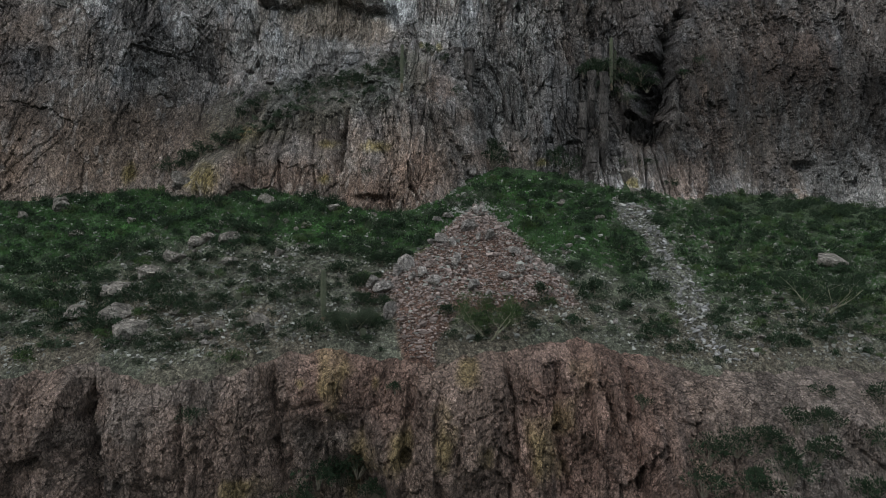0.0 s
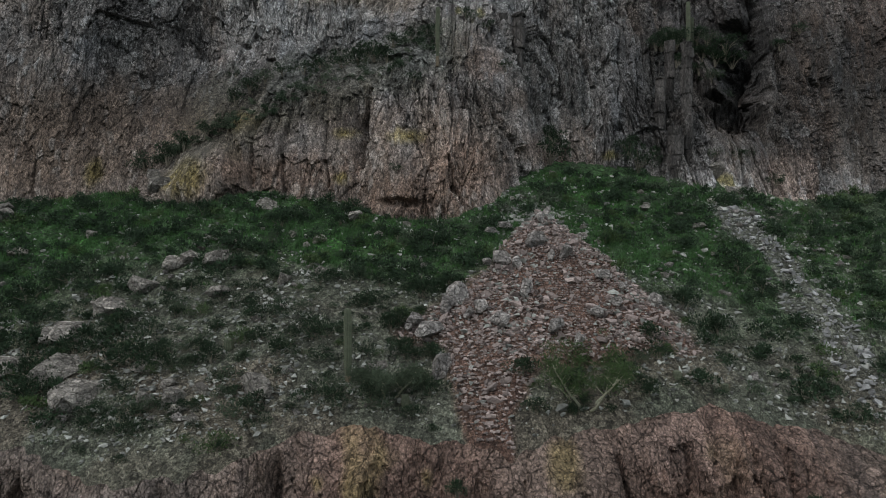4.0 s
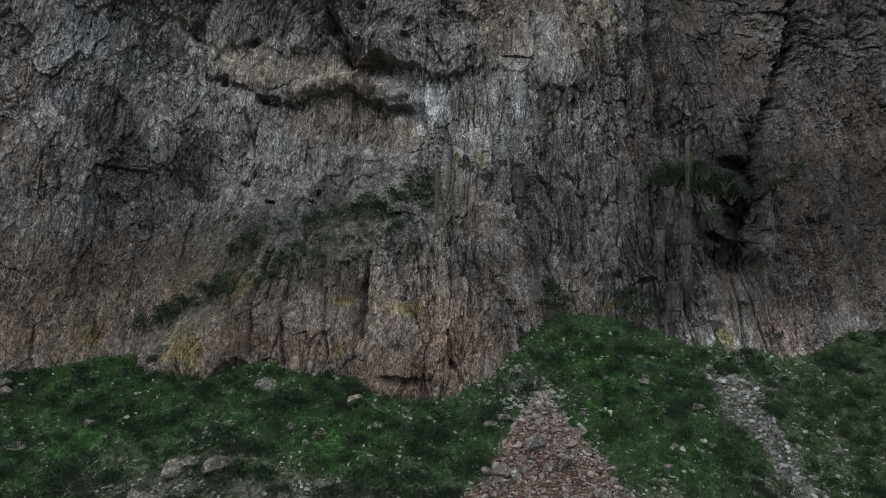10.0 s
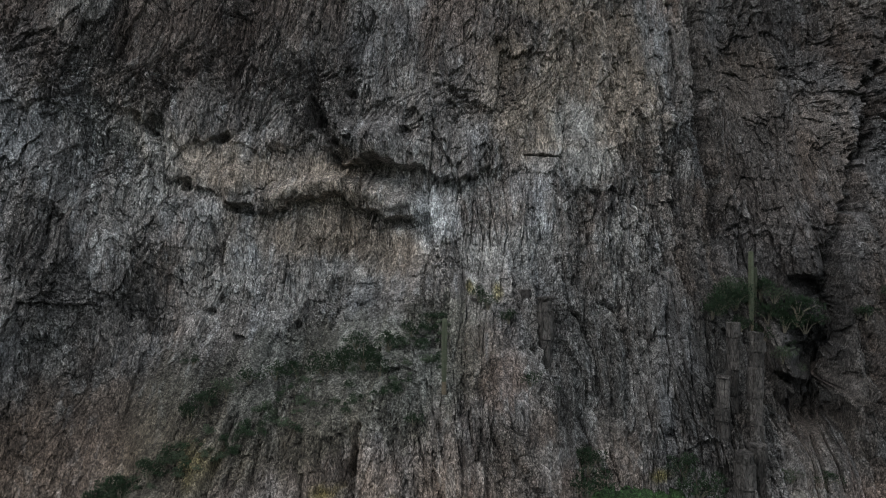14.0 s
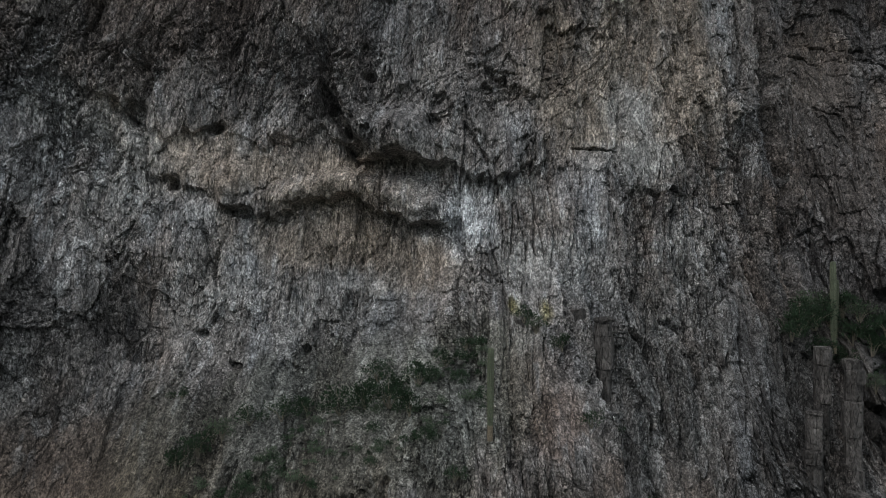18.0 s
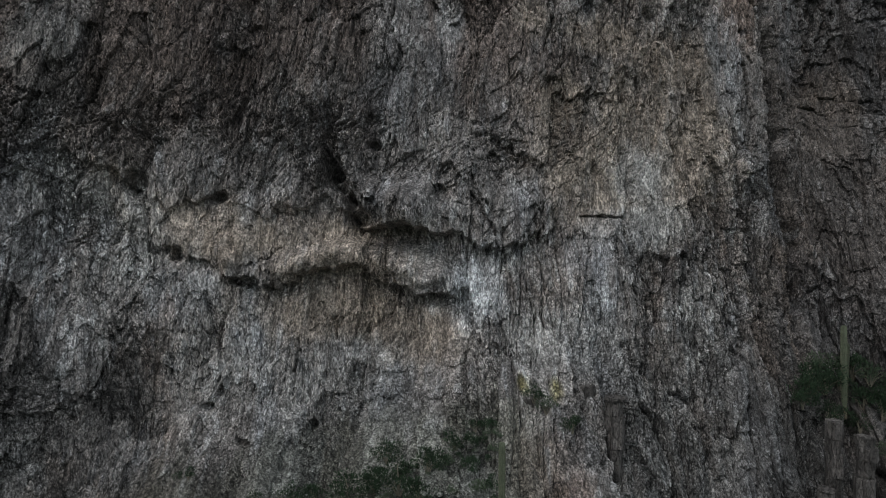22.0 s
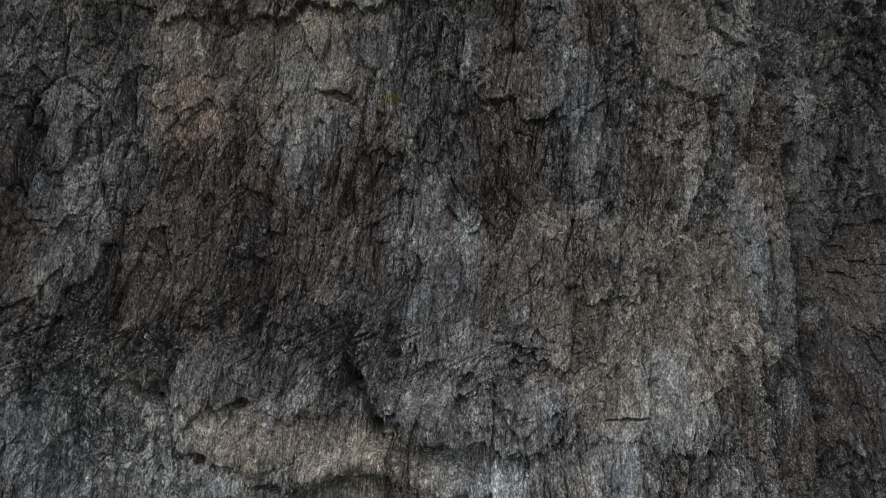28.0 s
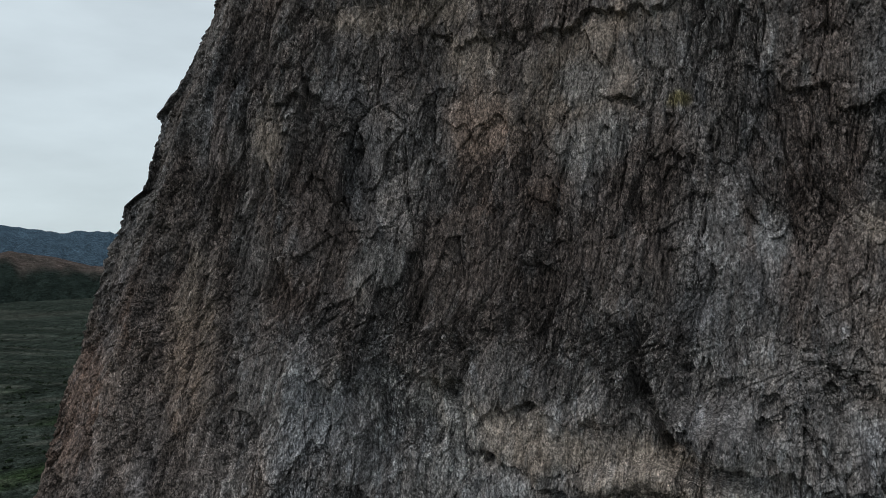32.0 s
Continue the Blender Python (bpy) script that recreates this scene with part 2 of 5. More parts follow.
def vnoise(x, y, seed=0):
    """Smooth noise from -1 to 1."""
    ix, iy = np.floor(x), np.floor(y)
    fx, fy = x - ix, y - iy
    fx, fy = fx * fx * fx * (fx * (fx * 6 - 15) + 10), fy * fy * fy * (fy * (fy * 6 - 15) + 10)
    a, b = hash2(ix, iy, seed), hash2(ix + 1, iy, seed)
    c, d = hash2(ix, iy + 1, seed), hash2(ix + 1, iy + 1, seed)
    return 2 * (a + (b - a) * fx + (c + (d - c) * fx - a - (b - a) * fx) * fy) - 1


def fbm(x, y, seed=0, octaves=4, gain=0.5):
    total, amp, norm = 0.0, 1.0, 0.0
    for k in range(octaves):
        total = total + amp * vnoise(x * 2.03 ** k + 17.3 * k, y * 2.03 ** k - 9.1 * k, seed + k)
        norm += amp
        amp *= gain
    return total / norm


def cells(x, y, seed=0):
    """Nearest and second distance to scattered points, a random number for each cell, and the slant of its face."""
    ix, iy = np.floor(x), np.floor(y)
    f1, f2, who, slant = np.full(x.shape, 9.0), np.full(x.shape, 9.0), np.zeros(x.shape), np.zeros(x.shape)
    for dx in (-1, 0, 1):
        for dy in (-1, 0, 1):
            jx, jy = ix + dx, iy + dy
            lx, ly = jx + hash2(jx, jy, seed) - x, jy + hash2(jx, jy, seed + 7) - y
            d = np.hypot(lx, ly)
            near = d < f1
            f2 = np.where(near, f1, np.minimum(f2, d))
            who = np.where(near, hash2(jx, jy, seed + 13), who)
            slant = np.where(near, (hash2(jx, jy, seed + 19) - 0.5) * 2 * lx + (hash2(jx, jy, seed + 23) - 0.4) * 2 * ly, slant)
            f1 = np.where(near, d, f1)
    return f1, f2, who, slant


def step(a, b, v):
    t = np.clip((v - a) / (b - a), 0, 1)
    return t * t * (3 - 2 * t)


class Sheet:
    """A smooth sheet through stations: one row of numbers for each level."""

    def __init__(self, xs, soft_x=1.6, soft_v=1.6, cell=0.5):
        self.xs, self.levels, self.soft, self.cell, self.grid = xs, [], (soft_x, soft_v), cell, None

    def level(self, v, *row):
        self.levels.append((v, row))

    def bake(self):
        vs = [v for v, _ in self.levels]
        self.x0, self.v0 = self.xs[0], vs[0]
        gx, gv = np.arange(self.xs[0], self.xs[-1] + 0.01, self.cell), np.arange(vs[0], vs[-1] + 0.01, self.cell)
        rows = np.array([np.interp(gx, self.xs, r) for _, r in self.levels])
        g = np.array([np.interp(gv, vs, rows[:, k]) for k in range(len(gx))])
        for axis, soft in ((0, self.soft[0]), (1, self.soft[1])):
            n = int(3 * soft / self.cell)
            w = np.exp(-0.5 * (np.arange(-n, n + 1) * self.cell / soft) ** 2)
            pad = np.pad(g, [(n, n) if a == axis else (0, 0) for a in (0, 1)], mode="edge")
            g = np.apply_along_axis(lambda r: np.convolve(r, w / w.sum(), "valid"), axis, pad)
        self.grid = g

    def __call__(self, x, v):
        if self.grid is None:
            self.bake()
        a = np.clip((np.asarray(x, float) - self.x0) / self.cell, 0, self.grid.shape[0] - 1.001)
        b = np.clip((np.asarray(v, float) - self.v0) / self.cell, 0, self.grid.shape[1] - 1.001)
        i, j = a.astype(int), b.astype(int)
        a, b, g = a - i, b - j, self.grid
        return (g[i, j] * (1 - a) + g[i + 1, j] * a) * (1 - b) + (g[i, j + 1] * (1 - a) + g[i + 1, j + 1] * a) * b


# The upper cliff: how far away (y) the wall stands, by x, at each height.
wall = Sheet((-60, -48, -38, -33, -28, -24, -18, -12, -6, 0, 5, 11, 17, 21, 26, 36, 52, 70))
wall.level(30, 70, 68, 68, 70, 70, 68, 68, 68, 65, 66, 73, 76, 70, 72, 71, 81, 84, 84)
wall.level(44, 70, 69, 69, 71, 70, 68.5, 68.5, 68.5, 66, 67, 74, 77, 71, 73, 72, 82, 85, 85)
wall.level(50, 71, 70, 70, 72, 74, 70.5, 70, 69.5, 68, 69.5, 75, 77, 74, 76.5, 76, 83, 86.5, 86)
wall.level(56, 73, 71, 71, 73, 78.5, 77, 73.5, 72, 70, 72, 77, 78.5, 79, 81, 79, 84, 88, 88)
wall.level(61, 74, 72, 72, 74, 81, 82, 81, 81, 76, 75, 79, 80.5, 82.5, 85.5, 80.5, 83.5, 88, 89)
wall.level(66, 75, 73, 73, 76, 81, 82, 82.3, 82.5, 81, 79, 81, 82.5, 86, 88.5, 82.5, 84.5, 89, 90)
wall.level(73, 77, 75, 75, 79, 81.5, 82, 82.3, 81.5, 81, 81.5, 82.3, 84, 87, 90, 87, 87, 91, 92)
wall.level(84, 79, 77, 76.5, 79.5, 80.5, 81, 81, 80.5, 80.6, 80.5, 81.8, 84.5, 88, 91.5, 91, 90, 93, 94)
wall.level(94, 80, 78, 77.5, 80, 81, 82, 83, 82, 81, 81, 82, 84.5, 88, 92, 92, 91, 94, 95)
wall.level(110, 83, 80, 79, 80, 81, 82, 83, 82, 81, 81, 82, 84, 88, 92, 92, 91, 95, 96)
wall.level(130, 90, 86, 84, 84, 84, 85, 86, 85, 84, 84, 85, 87, 90, 94, 94, 93, 97, 98)

# The hillside between the cliffs: its height by x, at each distance.
hill = Sheet((-70, -37, -27, -20, -12, -5, 2, 9, 17, 26, 36, 52, 70))
hill.level(40, 24, 25, 26, 26.5, 28, 28, 28, 27.5, 25, 22, 20, 18, 17)
hill.level(47, 30, 31, 32, 32.5, 33.7, 32.7, 33, 32.8, 30.4, 29, 27.5, 25, 24)
hill.level(50, 32, 33, 33.8, 34.4, 35.2, 34.6, 35, 34.8, 32, 31.3, 30, 28, 27)
hill.level(54, 34.6, 35.2, 36, 37, 37.7, 37.3, 38, 37, 34.4, 33.6, 32.5, 31, 30)
hill.level(57, 36.6, 37.3, 38, 38.8, 39.8, 39, 39.6, 38.8, 36.4, 35.6, 34.4, 33, 32)
hill.level(60, 39, 39.7, 40.2, 41.4, 41.2, 40.7, 41.4, 40.8, 38.5, 37.6, 36.4, 35, 34)
hill.level(64, 42, 42.5, 43, 43.6, 43.6, 43.0, 43.0, 42.7, 41.6, 40.2, 38.4, 37, 36)
hill.level(68, 44.8, 45, 45.4, 45.8, 45.5, 44.9, 45.3, 45.0, 44.3, 42.4, 40.6, 39.4, 38)
hill.level(73, 46.4, 46.8, 47.2, 47.7, 47.7, 47.5, 48.3, 47.5, 46.8, 45.2, 43.4, 41.6, 40)
hill.level(80, 48, 48.6, 49.4, 50, 50.5, 51, 52, 51, 50, 49, 46.6, 44.4, 43)
hill.level(96, 52, 52, 53, 54, 55, 56, 58, 57, 55, 53, 52, 49, 48)

# The lower red cliff: how far away it stands, by x, at each height.
brow = Sheet((-70, -40, -32, -27, -20, -14, -9, -3, 3, 9, 15, 22, 30, 45, 70), 1.0, 1.0)
brow.level(4, 42, 44, 46, 41, 42, 42, 47, 42, 42, 42, 38, 34, 33, 33, 33)
brow.level(16, 44, 47, 50, 45, 45, 45, 50, 45, 45, 45, 41, 38, 37, 37, 37)
brow.level(24, 46, 49, 52, 46, 46, 46, 50, 46, 46, 46.5, 44, 42, 42, 41, 41)
brow.level(29, 48, 51, 53, 47.5, 46.5, 46.5, 48, 47, 46.8, 47.5, 47.5, 46, 46.5, 46, 46)
brow.level(32, 51, 53, 54, 49, 47.5, 47, 48.5, 47.8, 47.6, 48.6, 51, 51, 52, 52, 52)
brow.level(35, 56, 57, 57, 53, 51, 49, 50.5, 50, 50, 51, 57, 57, 58, 58, 58)
brow.level(38, 62, 62, 62, 59, 57, 55, 56, 56, 56, 57, 63, 63, 64, 64, 64)


def edge(z):
    """x at which the upper cliff ends and turns away, by height."""
    return np.interp(z, EDGE_Z, EDGE_X)


EDGE_Z = (40, 64.6, 69, 75.3, 79.5, 84, 87.4, 89.4, 91.3, 92.6, 96, 99.7, 101.8, 107.3, 130)
EDGE_X = (-71, -66.4, -66.3, -65.6, -64.2, -62.9, -61.6, -60.4, -60.2, -58.0, -57.6, -56.8, -54.9, -51.8, -41.2)


def lay_grid(name, px, py, pz, colour, mat, rough=1.0):
    """One mesh from three equal grids of places, with a mineral colour and a roughness of the surface at each."""
    rows, cols = px.shape
    me = bpy.data.meshes.new(name)
    k = np.arange(rows * cols).reshape(rows, cols)
    quads = np.stack((k[:-1, :-1], k[:-1, 1:], k[1:, 1:], k[1:, :-1]), -1).reshape(-1, 4)
    me.vertices.add(rows * cols)
    me.vertices.foreach_set("co", np.stack((px, py, pz), -1).astype(np.float32).ravel())
    me.loops.add(quads.size)
    me.loops.foreach_set("vertex_index", quads.astype(np.int32).ravel())
    me.polygons.add(len(quads))
    me.polygons.foreach_set("loop_start", np.arange(0, quads.size, 4, dtype=np.int32))
    me.update(calc_edges=True)
    me.shade_flat()
    at = me.attributes.new("mineral", "FLOAT_COLOR", "POINT")
    rgba = np.ones((rows * cols, 4), np.float32)
    rgba[:, 3] = np.broadcast_to(rough, px.shape).ravel()
    rgba[:, :3] = np.clip(colour, 0, 1).reshape(-1, 3)
    at.data.foreach_set("color", rgba.ravel())
    me.materials.append(mat)
    return new(name, me)


# Mineral colours and where they stain the upper cliff: kind, x, z and half sizes.
MINERALS = dict(clay=(0.18, 0.14, 0.114), tan=(0.28, 0.23, 0.186), red=(0.285, 0.2, 0.16), pale=(0.35, 0.34, 0.328), white=(0.66, 0.67, 0.69),
                blue=(0.29, 0.302, 0.33), dark=(0.17, 0.158, 0.153), lich=(0.29, 0.255, 0.10))
ROUGH_RIM = dict(tan=0.7, white=0.4, lich=0.6, clay=0.8)
stains = []


def stain(kind, x, z, rx, rz):
    stains.append((kind, x, z, rx, rz))


stain("clay", -42.0, 54.5, 8.2, 6.1)
stain("clay", -33.5, 53.1, 9.3, 5.3)
stain("clay", -36.6, 49.3, 11.1, 3.3)
stain("clay", -41.9, 63.8, 4.3, 2.8)
stain("clay", -28.0, 53.0, 6.0, 3.3)
stain("clay", 37.6, 55.3, 4.6, 9.2)
stain("clay", 31.4, 61.7, 4.5, 4.5)
stain("clay", -29.2, 55.4, 5.0, 1.9)
stain("tan", -14.0, 67.6, 7.6, 2.7)
stain("tan", -12.1, 65.0, 4.9, 1.1)
stain("tan", -20.7, 72.5, 6.3, 2.0)
stain("tan", -13.2, 72.8, 5.3, 1.5)
stain("tan", -26.7, 74.6, 2.4, 1.6)
stain("tan", 3.6, 77.6, 5.1, 4.3)
stain("tan", 7.7, 75.6, 3.3, 4.1)
stain("tan", 0.9, 81.1, 2.7, 2.3)
stain("tan", 0.9, 76.4, 2.3, 2.3)
stain("tan", 23.7, 82.8, 3.2, 3.2)
stain("tan", 4.0, 74.3, 4.7, 2.3)
stain("tan", -14.0, 70.6, 6.8, 2.3)
stain("tan", -23.9, 73.9, 4.8, 2.0)
stain("tan", 22.5, 80.0, 2.6, 2.1)
stain("tan", 4.0, 85.7, 3.1, 1.6)
stain("tan", -33.4, 83.8, 0.8, 1.3)
stain("tan", -24.1, 95.1, 2.8, 3.2)
stain("tan", -19.4, 98.1, 3.6, 3.2)
stain("tan", -16.3, 100.6, 4.8, 1.6)
stain("tan", -1.5, 87.0, 1.5, 1.5)
stain("tan", 6.7, 99.8, 3.3, 2.4)
stain("tan", -46.3, 81.8, 1.6, 8.7)
stain("tan", -39.8, 94.8, 1.6, 3.3)
stain("tan", -30.5, 103.2, 6.9, 1.3)
stain("tan", -25.0, 99.8, 2.5, 2.1)
stain("red", -2.5, 47.9, 4.5, 3.4)
stain("red", -5.7, 46.1, 3.3, 2.2)
stain("red", -16.1, 48.0, 7.0, 2.3)
stain("red", 27.0, 48.2, 4.6, 3.3)
stain("red", 30.7, 54.0, 3.6, 6.4)
stain("red", 43.6, 64.9, 8.2, 7.3)
stain("red", 4.6, 50.5, 3.1, 1.8)
stain("red", -0.7, 57.3, 2.8, 1.9)
stain("red", 9.4, 60.0, 1.5, 2.3)
stain("red", -24.9, 94.7, 2.4, 2.8)
stain("red", -24.5, 89.5, 1.6, 2.4)
stain("red", -20.6, 89.8, 1.9, 1.5)
stain("red", 14.5, 92.3, 2.2, 6.7)
stain("red", -57.1, 74.1, 4.0, 5.4)
stain("red", -53.5, 81.7, 3.2, 3.8)
stain("red", -24.4, 93.8, 2.4, 3.6)
stain("red", -37.4, 83.6, 2.5, 2.5)
stain("pale", 50.2, 48.6, 5.7, 4.9)
stain("pale", 17.0, 58.7, 2.8, 4.2)
stain("pale", -40.0, 67.1, 4.3, 0.7)
stain("pale", -32.0, 59.8, 1.4, 2.1)
stain("pale", -13.0, 64.2, 3.5, 2.1)
stain("pale", -23.7, 64.9, 2.2, 4.4)
stain("pale", 7.5, 59.5, 5.3, 6.7)
stain("pale", -2.5, 71.0, 2.2, 0.9)
stain("pale", -13.4, 61.8, 1.5, 1.5)
stain("pale", 7.3, 73.2, 3.6, 1.6)
stain("pale", 0.1, 66.1, 4.3, 2.1)
stain("pale", -10.0, 60.4, 3.1, 2.1)
stain("pale", 10.2, 66.8, 2.4, 6.0)
stain("pale", -31.9, 85.6, 2.1, 1.7)
stain("pale", -17.3, 93.1, 3.1, 1.9)
stain("pale", -17.9, 97.3, 2.4, 1.6)
stain("pale", -4.5, 95.7, 0.4, 1.1)
stain("pale", -6.6, 86.8, 0.9, 2.2)
stain("pale", 20.4, 95.8, 2.5, 6.5)
stain("pale", -31.1, 76.1, 1.6, 2.5)
stain("white", -5.2, 69.2, 2.0, 2.7)
stain("white", -3.1, 81.2, 0.3, 0.4)
stain("blue", -14.0, 65.0, 2.6, 0.9)
stain("blue", -25.4, 68.7, 2.4, 2.4)
stain("blue", -23.3, 69.5, 1.2, 2.0)
stain("blue", 3.2, 72.7, 2.7, 1.7)
stain("blue", 1.6, 71.6, 1.9, 1.9)
stain("blue", -7.1, 84.5, 1.5, 3.4)
stain("blue", -11.5, 82.0, 1.9, 1.5)
stain("blue", 20.7, 89.1, 1.5, 4.1)
stain("blue", -33.1, 97.7, 2.9, 1.1)
stain("blue", -29.9, 94.2, 0.8, 2.5)
stain("dark", 23.2, 55.4, 3.4, 2.1)
stain("dark", 26.7, 63.7, 1.8, 8.8)
stain("dark", -9.9, 51.2, 1.0, 2.9)
stain("dark", -24.8, 79.7, 6.5, 3.7)
stain("dark", -17.5, 79.4, 4.7, 3.9)
stain("dark", -9.4, 76.3, 2.6, 2.2)
stain("dark", -32.4, 66.0, 3.4, 7.0)
stain("pale", -31.6, 77.2, 1.8, 1.4)
# the next one paints the shade of the recessed right corner
stain("dark", 22.0, 90.0, 4.0, 8.0)
stain("dark", -24.0, 77.6, 5.2, 3.0)
stain("dark", -18.4, 76.9, 4.2, 1.8)
stain("dark", -20.0, 78.6, 8.0, 2.6)
stain("dark", -11.0, 76.2, 3.0, 2.0)
stain("dark", -33.0, 71.6, 2.6, 4.4)
stain("dark", -13.0, 86.4, 2.4, 2.6)
stain("tan", 6.0, 80.0, 6.0, 5.0)
stain("tan", 11.0, 79.0, 4.4, 4.6)
stain("tan", 8.6, 84.4, 4.6, 3.2)
stain("pale", 6.4, 76.6, 2.2, 2.2)
stain("tan", -10.0, 66.6, 5.0, 2.6)
stain("tan", -28.4, 76.4, 1.8, 2.2)
stain("pale", -27.6, 71.6, 2.4, 4.0)
stain("pale", -20.4, 64.2, 4.6, 2.6)
stain("pale", -16.0, 62.4, 3.6, 2.4)
stain("dark", 3.2, 97.2, 1.2, 3.8)
stain("dark", -0.2, 95.4, 1.0, 2.4)
stain("tan", -18.4, 97.0, 4.6, 3.8)
stain("dark", -27.9, 91.0, 0.9, 5.0)
stain("tan", -44.2, 80.0, 1.3, 7.0)
stain("pale", -29.6, 75.4, 2.0, 2.2)
stain("lich", -0.4, 63.4, 0.45, 0.7)
stain("lich", -2.4, 63.6, 0.4, 0.5)
stain("dark", 23.1, 74.9, 3.5, 10.0)
stain("dark", -4.3, 76.3, 1.9, 3.0)
stain("dark", 13.7, 57.9, 1.6, 8.0)
stain("dark", 16.1, 57.8, 2.1, 4.1)
stain("dark", -32.5, 81.3, 3.4, 2.5)
stain("dark", -10.1, 81.0, 3.8, 2.3)
stain("dark", -17.4, 85.8, 4.7, 4.3)
stain("dark", -22.4, 84.3, 7.7, 5.0)
stain("dark", 3.5, 98.2, 1.6, 3.5)
stain("dark", -3.3, 89.6, 1.8, 1.1)
stain("dark", -33.1, 86.8, 3.7, 6.1)
stain("dark", -5.5, 99.0, 3.0, 2.3)
stain("dark", -8.2, 94.5, 1.5, 2.2)
stain("dark", 24.9, 88.3, 2.1, 3.1)
stain("dark", 22.1, 77.5, 3.0, 7.5)
stain("dark", -49.9, 95.8, 3.7, 5.5)
stain("dark", -36.1, 90.4, 2.5, 3.3)
stain("dark", -40.4, 78.5, 3.8, 7.6)
stain("dark", -29.8, 99.0, 2.1, 3.3)
stain("dark", -34.6, 99.8, 2.6, 2.6)
stain("dark", -54.4, 92.9, 1.9, 5.1)
stain("dark", -4.3, 91.7, 4.0, 7.3)
stain("dark", -8.0, 85.1, 3.2, 4.7)
stain("dark", -17.0, 86.5, 6.7, 3.4)
stain("dark", -22.8, 87.1, 4.6, 2.3)
stain("lich", -24.1, 47.8, 2.4, 1.8)
stain("lich", -32.6, 48.4, 0.8, 1.4)
stain("lich", -20.3, 52.6, 1.6, 1.2)
stain("lich", -6.7, 50.7, 1.6, 0.8)
stain("lich", -11.7, 51.2, 1.1, 0.7)
stain("lich", 11.0, 50.3, 0.9, 0.5)
stain("lich", -11.8, 47.4, 0.8, 0.6)
stain("lich", 20.5, 47.7, 0.9, 0.8)
stain("lich", -11.5, 95.1, 0.8, 0.5)


def pits(d, x, z, *holes):
    """Small dark holes in the wall: x, z, half width, half height, depth."""
    for hx, hz, rx, rz, deep in holes:
        near = (abs(x - hx) < rx * 4) & (abs(z - hz) < rz * 4)
        r = ((x[near] - hx) / rx) ** 2 + ((z[near] - hz) / rz) ** 2
        d[near] -= deep * np.exp(-r * r)


def groove(d, x, z, wide, deep, *path):
    """A crack or cleft along a line of (x, z, share of the width): it cuts into the wall."""
    for (x0, z0, w0), (x1, z1, w1) in zip(path, path[1:]):
        reach = 3 * wide * max(w0, w1)
        near = (x > min(x0, x1) - reach) & (x < max(x0, x1) + reach) & (z > min(z0, z1) - reach) & (z < max(z0, z1) + reach)
        px, pz = x[near], z[near]
        t = np.clip(((px - x0) * (x1 - x0) + (pz - z0) * (z1 - z0)) / ((x1 - x0) ** 2 + (z1 - z0) ** 2), 0, 1)
        off = np.hypot(px - x0 - t * (x1 - x0), pz - z0 - t * (z1 - z0)) + 0.5 * wide * fbm(px * 1.1, pz * 0.8, 58, 3)
        share = w0 + t * (w1 - w0)
        cut = deep * np.minimum(1, share + 0.3) * (1 - step(0.55, 1.15, off / (wide * share)))
        d[near] -= cut


def overhang(d, x, z, xs, zs, outs, seed, tall, ragged=0.45):
    """Rock above a ragged lip stands out over what lies below: lip heights and how far it stands out, by x."""
    blocky = hash2(np.floor(x * 1.25 + 0.3 * fbm(x * 0.8, z * 0.3, seed + 2, 2)), np.zeros(x.shape), seed) - 0.5
    lip = np.interp(x, xs, zs) + ragged * (fbm(x * 0.8, z * 0.12, seed, 4) + 0.7 * blocky)
    out = np.interp(x, xs, outs, 0, 0) * (0.8 + 0.5 * fbm(x * 0.6, z * 0.3, seed + 1, 3))
    up = z - lip
    d += out * step(-0.06, 0.12, up) * (1 - step(0.35 * tall, tall, up))
    d -= 0.45 * out * (1 - step(-0.12, 0.0, up)) * (1 - step(0.25, 0.5 * tall, -up))


